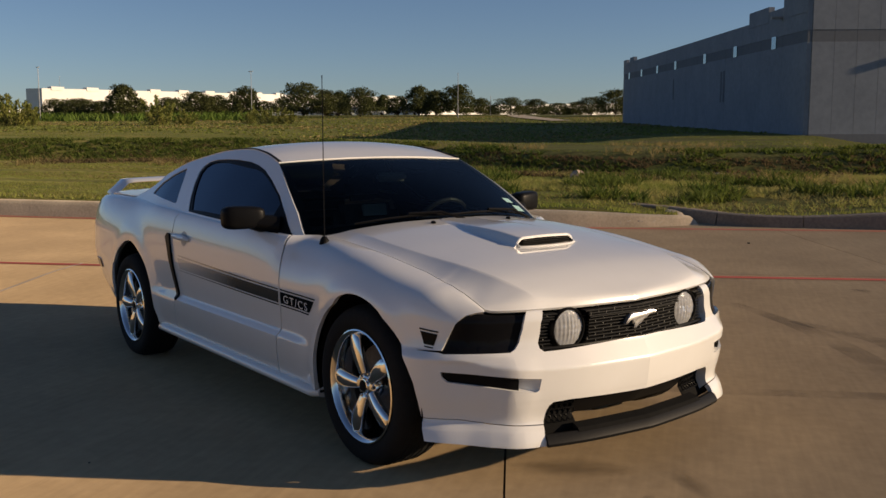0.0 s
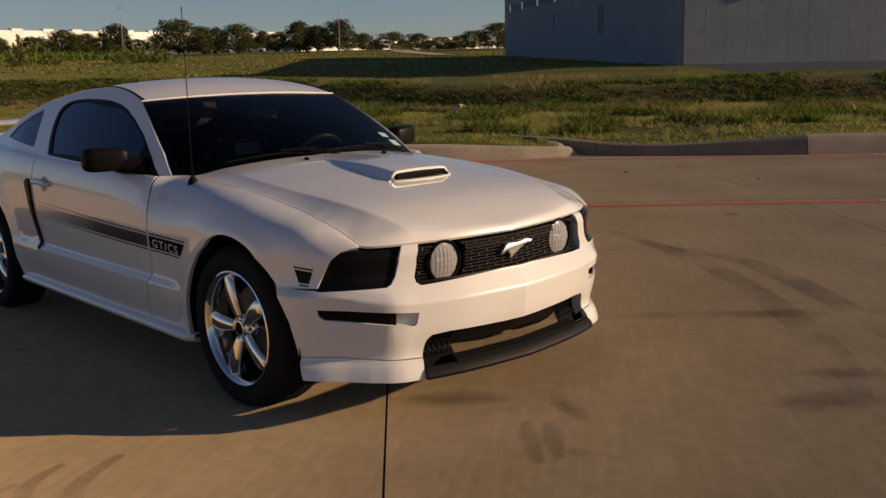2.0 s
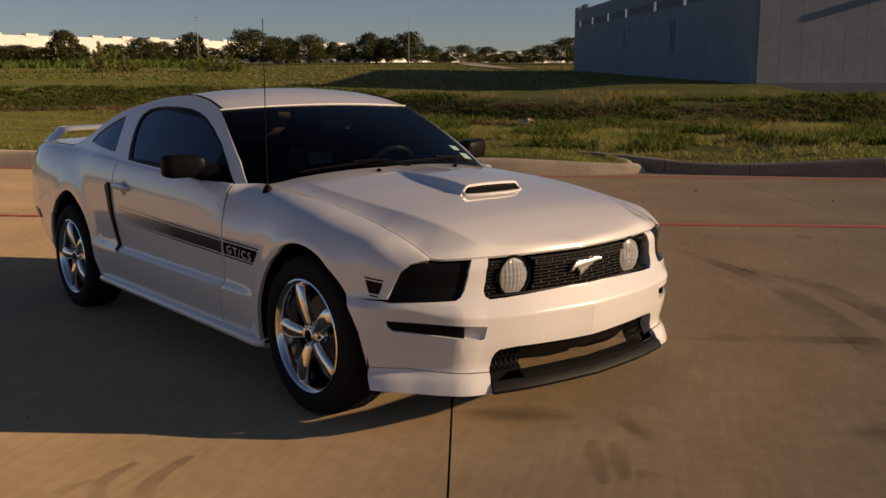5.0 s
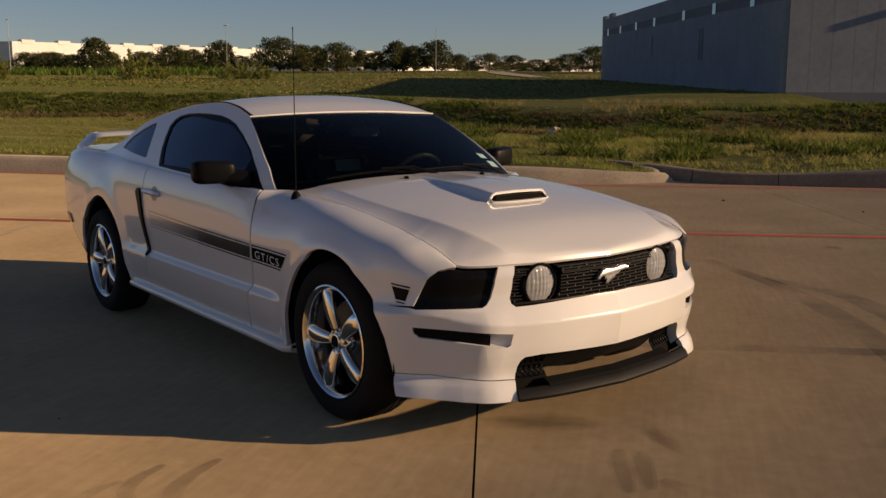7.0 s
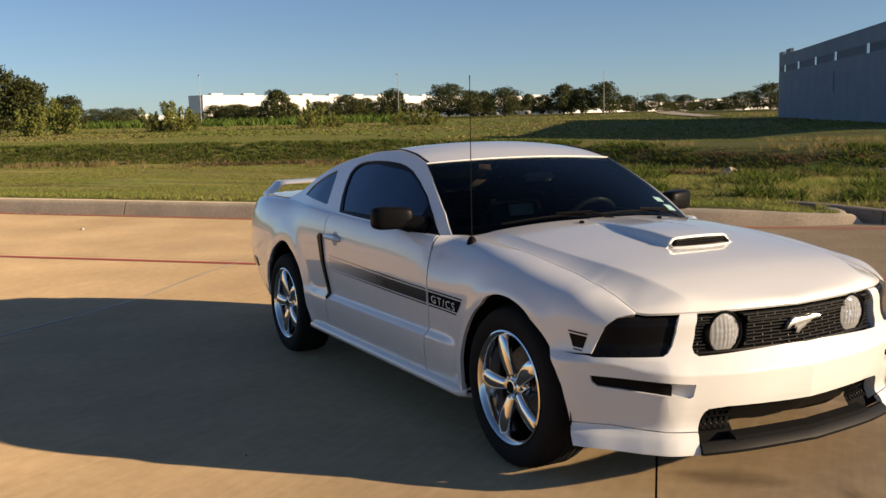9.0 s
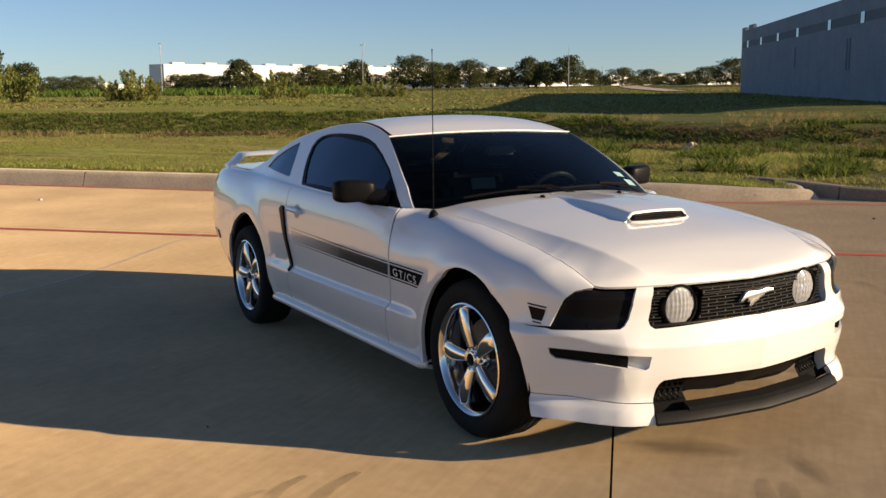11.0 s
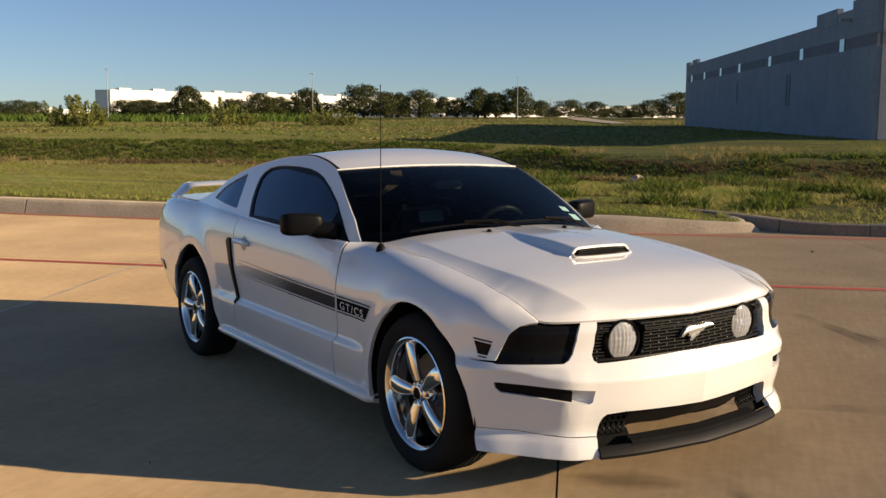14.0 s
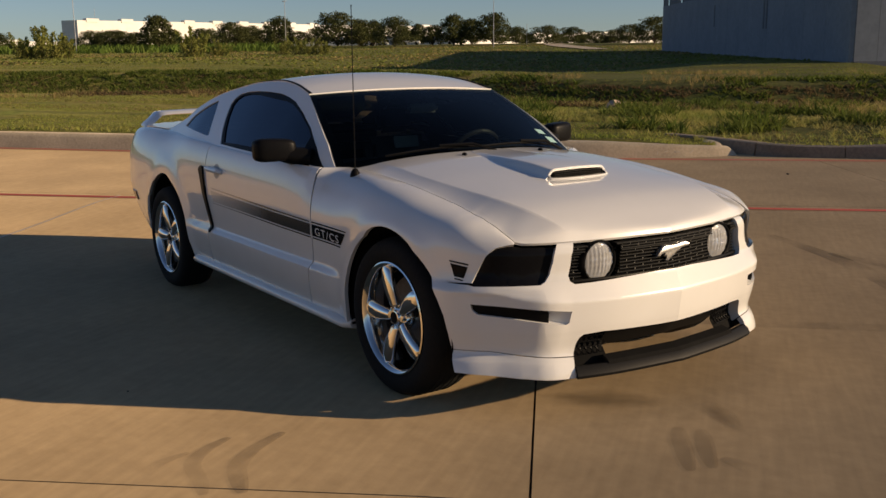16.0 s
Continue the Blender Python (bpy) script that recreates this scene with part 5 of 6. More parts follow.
def seat(y):
    s = empty("seat")
    s.parent = car
    bm = bmesh.new()
    add_box(bm, (-0.45, y - 0.26, 0.42), (0.10, y + 0.26, 0.56), bevel=0.05)
    part("cushion", bm, LEATHER, s, smooth=True)
    bm = bmesh.new()
    add_box(bm, (-0.07, -0.25, 0), (0.07, 0.25, 0.52), pose(-0.42, y, 0.46, 0, -14, 0), bevel=0.055)
    part("backrest", bm, LEATHER, s, smooth=True)
    bm = bmesh.new()
    add_box(bm, (-0.05, -0.13, 0), (0.05, 0.13, 0.15), pose(-0.56, y, 0.985, 0, -8, 0), bevel=0.04)
    part("head_restraint", bm, LEATHER, s, "black head restraint", smooth=True)
    if y > 0:
        bm = bmesh.new()
        add_box(bm, (-0.006, -0.092, -0.037), (0.006, 0.092, 0.037), pose(-0.415, y, 0.935, 0, -14, 0), bevel=0.005)
        part("shoulder_panel", bm, GREY_LEATHER, s, "pale grey leather shoulder panel", smooth=True)


seat(-0.37)
seat(0.37)
bm = bmesh.new()
add_box(bm, (-1.5, -0.6, 0.45), (-0.95, 0.6, 0.98), bevel=0.08)
part("rear_bench", bm, LEATHER, car, "dark rear bench", smooth=True)
steer = empty("steering_wheel")
steer.parent = car
m = Matrix.Translation((0.30, 0.36, 0.88)) @ pose(0, 0, 0, 0, -62, 0)
bm = bmesh.new()
add_tube(bm, [m @ Vector((0.185 * math.cos(radians(15 * k)), 0.185 * math.sin(radians(15 * k)), 0)) for k in range(25)], 0.015, 8)
part("rim", bm, GRILLE_BLACK, steer, smooth=True)
bm = bmesh.new()
for ang in (0, 120, 240):
    add_tube(bm, [m @ Vector((0, 0, 0)), m @ Vector((0.18 * math.cos(radians(ang + 60)), 0.18 * math.sin(radians(ang + 60)), 0))], 0.016, 6)
add_tube(bm, [m @ Vector((0, 0, 0.03)), m @ Vector((0, 0, -0.10))], [0.06, 0.04], 14)
part("spokes", bm, LEATHER, steer, smooth=True)
bm = bmesh.new()
add_box(bm, (0.28, -0.075, 1.155), (0.31, 0.125, 1.205), bevel=0.015)
part("rear_view_mirror", bm, MIRROR_BACK, car, "dark grey rear-view mirror", smooth=True)


# ---- wheels ----
def wheel():
    """A polished five-spoke wheel with its tyre; the outer face looks along -y."""
    w = empty("wheel")
    bm = bmesh.new()
    lathe(bm, [(0.238, -0.105), (0.262, -0.122), (0.30, -0.124), (0.325, -0.115), (0.339, -0.095), (0.345, -0.07), (0.346, 0.0), (0.345, 0.07), (0.339, 0.095), (0.30, 0.122), (0.25, 0.11), (0.236, 0.09)], 64)
    tyre = part("tyre", bm, RUBBER, w, "black road tyre", smooth=True, angle=60)
    for y in (-0.06, -0.03, 0.0, 0.03, 0.06):
        bm = bmesh.new()
        lathe(bm, [(0.3445, y - 0.004), (0.3478, y - 0.0035), (0.3478, y + 0.0035), (0.3445, y + 0.004)], 48)
        part("tread_rib", bm, RUBBER, tyre)
    bm = bmesh.new()
    lathe(bm, [(0.243, -0.110), (0.246, -0.118), (0.240, -0.121), (0.228, -0.112), (0.222, -0.098), (0.212, -0.03), (0.207, 0.02), (0.20, 0.09)], 64)
    part("rim", bm, CHROME, w, "polished rim lip and barrel", smooth=True, angle=50)
    for i in range(5):
        ang = radians(180 + 72 * i)
        bm = bmesh.new()
        rows = []
        n = 12
        for k in range(n + 1):
            u = k / n
            r = 0.052 + 0.172 * u
            half = 0.024 + 0.010 * math.sin(u * math.pi * 0.9) + 0.012 * u * u
            if u > 0.85:
                half *= 1 - 0.35 * ((u - 0.85) / 0.15) ** 2
            y0 = -0.082 - 0.016 * math.sin(u * 2.6)
            sec = []
            for j in range(10):
                b = 2 * math.pi * j / 10
                sec.append(Vector((r, y0 + (0.020 if math.sin(b) < 0 else 0.03) * math.sin(b), half * math.cos(b))))
            rows.append(sec)
        turn = Matrix.Rotation(-ang, 4, "Y")
        sweep(bm, rows[0], [[turn @ p for p in row] for row in rows])
        part("spoke", bm, CHROME, w, smooth=True, angle=60)
    bm = bmesh.new()
    lathe(bm, [(0.0005, -0.103), (0.02, -0.103), (0.03, -0.100), (0.034, -0.09), (0.06, -0.075), (0.068, -0.05), (0.07, 0.0)], 30)
    hub = part("hub", bm, CHROME, w, smooth=True)
    bm = bmesh.new()
    lathe(bm, [(0.0005, -0.1075), (0.022, -0.106), (0.027, -0.100)], 24)
    part("centre_cap", bm, BLACK, hub, "small black centre cap", smooth=True)
    for i in range(5):
        ang = radians(216 + 72 * i)
        bm = bmesh.new()
        lathe(bm, [(0.0005, -0.09), (0.008, -0.089), (0.010, -0.08), (0.010, -0.055)], 8, Matrix.Translation((0.050 * math.cos(ang), 0, 0.050 * math.sin(ang))))
        part("lug_nut", bm, CHROME, hub)
    bm = bmesh.new()
    lathe(bm, [(0.06, -0.01), (0.165, -0.01), (0.168, 0.0), (0.165, 0.015), (0.06, 0.02)], 40)
    part("brake_disc", bm, IRON, w, "dull iron brake disc", smooth=True)
    bm = bmesh.new()
    add_box(bm, (0.09, -0.035, -0.08), (0.175, 0.05, 0.08), pose(0, 0, 0, 0, -35, 0), bevel=0.015)
    part("caliper", bm, IRON, w, smooth=True)
    bm = bmesh.new()
    disc(bm, 0.20, 0.07)
    part("wheel_back", bm, VOID, w)
    return w


front_wheel = wheel()
front_wheel.parent = car
size = Matrix.Scale(0.98, 4)
front_wheel.matrix_basis = pose(AXLE_F + 0.010, -0.776, 0.372) @ size
for m in (pose(AXLE_R, -0.785, 0.316), pose(AXLE_F + 0.010, 0.776, 0.372, 0, 0, 180), pose(AXLE_R, 0.785, 0.316, 0, 0, 180)):
    copy_thing(front_wheel, m @ size)


# ---- grey warehouse ----
def build_big_building():
    near, far = Vector((-28.0, 48.7, 1.15)), Vector((-81.4, 91.5, 2.6))
    along = (far - near)
    length = along.length
    d = Vector((along.x, along.y, 0)).normalized()
    e = Vector((-d.y, d.x, 0))
    if e.dot(Vector((0.626, 0.78, 0))) < 0:
        e = -e
    rise = (far.z - near.z) / length
    b = empty("warehouse", label="grey tilt-up concrete warehouse with stepped parapet and dark band", category="building")

    def place(s, w, h):
        return near + d * s + e * w + Vector((0, 0, rise * s + h))

    def block(name, s0, s1, w0, w1, h0, h1, mat, label="", parent=b):
        bm = bmesh.new()
        vs = [bm.verts.new(place(s, w, h)) for h in (h0, h1) for w in (w0, w1) for s in (s0, s1)]
        for f in ((0, 1, 3, 2), (4, 6, 7, 5), (0, 4, 5, 1), (2, 3, 7, 6), (0, 2, 6, 4), (1, 5, 7, 3)):
            bm.faces.new([vs[i] for i in f])
        return part(name, bm, mat, parent, label)

    # long wall in tilt-up panels with a parapet that steps
    n = 15
    step = length / n
    wall = block("wall", 0.3, length - 0.05, 0.3, 60, -3, 7.4, PANEL)
    for i in range(n):
        top = 8.5 if i == 0 else (8.0 if i == 1 else 7.6)
        block("panel", i * step + 0.015, (i + 1) * step - 0.015, 0.0, 0.29, -3, 5.55, PANEL, parent=wall)
        block("band", i * step + 0.015, (i + 1) * step - 0.015, 0.02, 0.29, 5.552, 6.25, BAND, "darker grey painted band", parent=wall)
        block("upper_panel", i * step + 0.015, (i + 1) * step - 0.015, 0.0, 0.29, 6.252, top, PANEL, parent=wall)
    for s0, s1, top in ((0.0, 3.4, 9.0), (7.5, 12.0, 8.35), (60.5, 63.5, 8.1), (66.0, 68.3, 8.0)):
        block("parapet", s0 + 0.02, s1, -0.03, 0.35, 7.3, top, PANEL)
    for s in (6.2, 15.4, 24.8, 36.5, 45.6, 55.0, 63.7):
        block("window", s - 0.45, s + 0.45, -0.05, 0.1, 5.5, 6.3, WINDOW, "small square clerestory window")
    for s, h0, h1 in ((18.5, 2.2, 4.6), (19.3, 2.2, 4.6), (37.3, 2.6, 4.6)):
        block("louver", s - 0.18, s + 0.18, -0.04, 0.05, h0, h1, BAND, "tall narrow dark louver")
    block("lamp", 4.6, 4.9, -0.7, 0.0, 7.3, 7.45, STEEL, "wall-mounted floodlight")
    # end wall
    m = 44
    for i in range(m):
        w0, w1 = 0.3 + i * 1.31, 0.3 + (i + 1) * 1.31 - 0.014
        block("panel", -0.02, 0.28, w0, w1, -3, 5.55, PANEL, parent=wall)
        block("band", 0.0, 0.28, w0, w1, 5.552, 6.25, BAND, "darker grey painted band", parent=wall)
        block("upper_panel", -0.02, 0.28, w0, w1, 6.252, 9.0, PANEL, parent=wall)
    block("wall_lamp", -0.78, -0.02, 10.2, 10.6, 5.85, 6.2, STEEL, "boxy wall-mounted floodlight")
    block("plinth", -0.07, 0.0, 0.3, 57, -3, 0.12, BAND, "dark concrete base strip", parent=wall)
    block("roof", 0.3, length - 0.1, 0.36, 59, 7.402, 7.5, BAND)


build_big_building()


# ---- grass, weeds ----
def blades(name, count, v0, v1, height, width, mat, label, keep=None, lean=0.35, clump=0, seed=1):
    """Many thin upright blades, standing on the field, as one mesh."""
    rng = random.Random(seed)
    verts, faces = [], []
    made = 0
    tries = 0
    while made < count and tries < count * 8:
        tries += 1
        v = v0 + (v1 - v0) * rng.random() ** 1.0
        d = v + 5.4
        u = 1.2 + rng.uniform(-d * 0.92 - 2, d * 0.58 + 2)
        if keep and not keep(u, v, rng):
            continue
        base = at_uv(u, v, field_z(u, v) - 0.02)
        for c in range(max(1, clump)):
            h = height * rng.uniform(0.45, 1.15)
            w = width * rng.uniform(0.6, 1.4)
            a = rng.uniform(0, math.pi)
            off = Vector((rng.gauss(0, 1), rng.gauss(0, 1), 0)) * (0.10 * height if clump else 0)
            tip = Vector((rng.gauss(0, lean) * h, rng.gauss(0, lean) * h, h))
            sx, sy = math.cos(a) * w / 2, math.sin(a) * w / 2
            b = base + off
            n = len(verts)
            mid = b + tip * 0.55
            verts += [(b.x - sx, b.y - sy, b.z), (b.x + sx, b.y + sy, b.z), (mid.x + sx * 0.8, mid.y + sy * 0.8, mid.z), (mid.x - sx * 0.8, mid.y - sy * 0.8, mid.z), (b.x + tip.x * 1.15, b.y + tip.y * 1.15, b.z + tip.z)]
            faces += [(n, n + 1, n + 2, n + 3), (n + 3, n + 2, n + 4)]
        made += 1
    return tagged(raw(name, verts, faces, mat), label, "grass", kind="stuff")


def patch(u, v, s, off):
    return noise.noise(Vector((u * s + off, v * s, 3.1)))


blades("verge_grass", 170000, KERB_V + 0.3, 21, 0.045, 0.014, GRASS, "short mown green grass on the verge", keep=lambda u, v, r: v < ditch_near(u) + 1 and patch(u * 0.35, v, 0.9, 40) > -0.22, lean=0.6)
blades("verge_straw", 16000, KERB_V + 0.4, 21, 0.06, 0.016, DRYGRASS, "dry straw mixed into the mown grass", keep=lambda u, v, r: v < ditch_near(u) + 1 and patch(u * 0.35, v, 0.8, 15) > 0.08, lean=0.9, seed=14)
blades("verge_fringe", 3600, KERB_V + 0.22, KERB_V + 0.5, 0.10, 0.018, GRASS, "ragged grass overhanging the kerb", lean=0.5, seed=2)
blades("ditch_weeds", 12000, 15, 35, 0.17, 0.045, WEED, "dense dark green weeds on the ditch bank", keep=lambda u, v, r: ditch_near(u) + 0.5 < v < ditch_far(u) + 0.5 and patch(u, v, 0.35, 0) > -0.5 + 0.45 * smooth_step(-6, 2, u), clump=7, lean=0.9, seed=3)
blades("withered_weeds", 7500, 13, 32, 0.14, 0.035, WITHERED, "brown withered weeds and bare stalks in the ditch", keep=lambda u, v, r: ditch_near(u) - 1 < v < ditch_far(u) - 1 and r.random() < 0.35 + 0.65 * smooth_step(-5, 2, u) and patch(u, v, 0.3, 70) > -0.15, clump=7, lean=0.9, seed=9)
blades("tall_grass", 11000, 10.0, 20, 0.125, 0.010, RANK, "tall unmown grass beside the ditch", keep=lambda u, v, r: u > -3 and v < ditch_near(u) + 2.5 and r.random() < smooth_step(-3, 2, u) * (0.12 + 0.88 * smooth_step(11, 14, v)) and patch(u, v, 0.6, 7) > -0.12, clump=8, lean=0.55, seed=4)
blades("leafy_weeds", 1300, 10.8, 19, 0.24, 0.030, WEED, "leafy green weed clumps beside the ditch", keep=lambda u, v, r: u > -2 and v < ditch_near(u) + 2.5 and patch(u, v, 0.7, 90) > 0.12, clump=9, lean=0.6, seed=10)
blades("dry_stems", 1500, 11.5, 34, 0.22, 0.014, DRYGRASS, "dry straw-coloured grass stems", keep=lambda u, v, r: (v > ditch_near(u) - 2 and v < ditch_near(u) + 2.5 and patch(u, v, 0.4, 20) > 0.05) or (v > ditch_far(u) - 1 and patch(u, v, 0.3, 30) > 0.3), clump=7, lean=0.45, seed=5)
blades("field_grass", 100000, 24, 80, 0.06, 0.035, FIELD, "uneven green field grass", keep=lambda u, v, r: v > ditch_far(u) - 0.5 and patch(u, v, 0.12, 0) > -0.35, lean=1.1, seed=6)
blades("far_grass", 24000, 60, 190, 0.16, 0.22, FIELD, "distant field grass", lean=1.0, seed=7)
blades("far_weeds", 5500, 140, 195, 1.35, 0.35, CROP, "bright green crop strip far off", keep=lambda u, v, r: u < -0.34 * v, lean=0.5, seed=12)
blades("straw_patches", 12000, 40, 185, 0.15, 0.2, DRYGRASS, "patches of dry straw-coloured grass far off", keep=lambda u, v, r: patch(u, v, 0.05, 50) > 0.05 and u < v * 0.1, lean=0.5, seed=8)


# ---- rocks at the ditch ----
def rock(u, v, size, seed):
    rng = random.Random(seed)
    bm = bmesh.new()
    bmesh.ops.create_icosphere(bm, subdivisions=2, radius=1.0)
    for p in bm.verts:
        n = p.co.normalized()
        p.co = Vector((n.x * size * 1.2, n.y * size * 0.8, n.z * size * 0.75)) * (1 + 0.35 * noise.noise(n * 1.7 + Vector((seed, 0, 0))))
    bmesh.ops.transform(bm, matrix=pose(*at_uv(u, v, field_z(u, v) + size * 0.4), rng.uniform(-20, 20), rng.uniform(-20, 20), rng.uniform(0, 360)), verts=bm.verts)
    tagged(part("rock", bm, ROCK), "pale broken concrete lump lying in the ditch grass", "rock", "rocks in the ditch")


rock(1.42, 15.55, 0.155, 1)
rock(1.66, 15.62, 0.12, 2)
rock(0.4, 17.9, 0.13, 3)
rock(4.6, 16.6, 0.14, 4)
rock(5.2, 16.9, 0.10, 5)


# ---- trees ----
def tree(name, where, height, width, mat, label, seed, trunk=0.28, leaves=520, lobes=7, leaf=0.42, category="tree"):
    """A tapered trunk with limbs, and a crown of many small leaf clumps."""
    rng = random.Random(seed)
    t = empty(name, Matrix.Translation(where), label=label, category=category, group="trees along the field")
    bm = bmesh.new()
    top = Vector((rng.uniform(-0.2, 0.2), rng.uniform(-0.2, 0.2), height * 0.62))
    add_tube(bm, [(0, 0, -0.3), (0.03, 0, height * trunk), top], [height * 0.030, height * 0.022, height * 0.008], 7)
    centres = []
    for i in range(lobes):
        a = 2.4 * i + rng.uniform(-0.4, 0.4)
        k = (i + 0.5) / lobes
        z = height * (trunk + 0.08 + (0.80 - trunk) * k)
        girth = math.sin(math.pi * min(1.0, 0.36 + 0.56 * k)) ** 0.7
        r = width * 0.40 * girth * rng.uniform(0.55, 1.05)
        c = Vector((r * math.cos(a), r * math.sin(a), z))
        centres.append((c, width * rng.uniform(0.13, 0.22), height * rng.uniform(0.09, 0.16)))
        start = Vector((0.03, 0, height * rng.uniform(trunk * 0.8, trunk + 0.15)))
        add_tube(bm, [start, start.lerp(c, 0.5) + Vector((0, 0, 0.1)), c], [height * 0.012, height * 0.008, height * 0.003], 5)
    for z, k in ((0.86, 0.16), (0.60, 0.30), (0.40, 0.34), (0.25 + trunk * 0.5, 0.28)):
        centres.append((Vector((0, 0, height * z)), width * k, height * 0.14))
    part("trunk", bm, BARK, t, smooth=True)
    verts, faces = [], []
    for i in range(leaves):
        c, rh, rz = centres[i % len(centres)]
        n = Vector((rng.gauss(0, 1), rng.gauss(0, 1), rng.gauss(0, 1))).normalized() * (rng.random() ** 0.35)
        p = c + Vector((n.x * rh, n.y * rh, n.z * rz)) * rng.uniform(0.75, 1.12)
        s = leaf * rng.uniform(0.5, 1.25)
        q = Euler((rng.uniform(0, 6.3), rng.uniform(0, 6.3), rng.uniform(0, 6.3))).to_matrix()
        k = len(verts)
        for dx, dy in ((-0.5, -0.15), (0.0, -0.5), (0.5, 0.05), (0.12, 0.5), (-0.35, 0.35)):
            verts.append(p + q @ Vector((dx * s, dy * s, 0.12 * s * (dx + dy))))
        faces.append((k, k + 1, k + 2, k + 3, k + 4))
    raw("crown", verts, faces, mat, t)
    return t


def bush(where, height, width, seed):
    """A scrubby bush: a fan of upright feathery stems of uneven height, set with narrow leaves."""
    rng = random.Random(seed)
    b = empty("bush", Matrix.Translation(where), label="bright green scrubby bush in the field", category="bush", group="bushes in the field")
    bm = bmesh.new()
    verts, faces = [], []
    for i in range(18):
        side, back = rng.uniform(-0.5, 0.5) * width, rng.uniform(-0.3, 0.3) * width
        tall = height * rng.uniform(0.45, 1.05) * (1 - 0.45 * (2 * abs(side) / width) ** 2)
        foot = Vector((side * 0.45, back * 0.45, -0.1))
        tip = Vector((side * 1.05 + rng.gauss(0, 0.1) * height, back, tall))
        bend = foot.lerp(tip, 0.5) + Vector((0, 0, 0.12 * tall))
        add_tube(bm, [foot, bend, tip], [0.012 * height, 0.008 * height, 0.002 * height], 4)
        for k in range(150):
            q = rng.random() ** 0.8
            p = foot.lerp(bend, q * 2) if q < 0.5 else bend.lerp(tip, q * 2 - 1)
            spread = 0.075 * height * (1.2 - q) ** 0.7
            p = p + Vector((rng.gauss(0, 1), rng.gauss(0, 1), rng.gauss(0, 0.6))) * spread
            long, thin = height * rng.uniform(0.05, 0.10), height * rng.uniform(0.014, 0.026)
            d = Vector((rng.gauss(0, 0.5), rng.gauss(0, 0.5), rng.uniform(0.3, 1.0))).normalized()
            a = d.cross(Vector((rng.gauss(0, 1), rng.gauss(0, 1), 0.01))).normalized()
            n = len(verts)
            verts += [p - d * long / 2, p + a * thin, p + d * long / 2, p - a * thin]
            faces.append((n, n + 1, n + 2, n + 3))
    part("stem", bm, BARK, b)
    raw("foliage", verts, faces, BUSH, b)
    return b


def far_tree(px, top_px, w_px, dist, seed, kind="tree"):
    where = bearing((px - 784) / 1681, dist)
    h = (207 - top_px) / 1681 * dist * 1.03
    w = w_px / 1681 * dist * 1.3
    if kind == "tree":
        tree("tree", where, h, w, LEAF, "dark green rounded tree at the far edge of the field", seed, 0.05, 6500, 22, max(0.16, 0.038 * h))
    else:
        bush(where, h * 1.15, w, seed)


for i, row in enumerate(((225, 150, 50, 190), (352, 163, 50, 200), (390, 170, 45, 215), (437, 154, 48, 190), (540, 147, 78, 190), (578, 160, 48, 195), (602, 163, 42, 205), (640, 156, 62, 185), (680, 172, 30, 230), (706, 172, 38, 200),
                         (742, 154, 50, 190), (772, 162, 45, 200), (810, 152, 58, 190), (850, 177, 40, 210), (902, 175, 58, 200), (945, 180, 40, 230), (985, 184, 45, 260), (1018, 182, 36, 260), (1044, 174, 52, 200), (1086, 160, 66, 190), (1110, 172, 40, 200),
                         (318, 176, 40, 230), (130, 178, 50, 240), (250, 178, 40, 235), (160, 180, 50, 250), (-268, 120, 76, 150), (-325, 105, 110, 150), (-130, 178, 60, 220), (-85, 176, 60, 220), (-60, 180, 50, 230), (-185, 150, 60, 170),
                         (105, 176, 44, 212), (148, 174, 46, 208), (188, 178, 44, 205), (300, 174, 44, 212), (372, 172, 46, 208), (412, 176, 42, 210), (505, 176, 40, 235), (470, 182, 40, 240), (660, 182, 40, 245), (870, 188, 36, 270), (925, 188, 36, 280), (965, 188, 36, 280), (1005, 190, 36, 290))):
    far_tree(*row, seed=i + 11)
for i, row in enumerate(((28, 160, 84, 120), (-10, 172, 60, 120), (285, 164, 88, 115), (330, 182, 50, 118), (480, 176, 76, 120), (515, 186, 50, 118), (445, 186, 40, 125), (-196, 152, 62, 115), (-262, 158, 66, 110), (60, 178, 40, 125))):
    far_tree(*row, seed=i + 71, kind="bush")


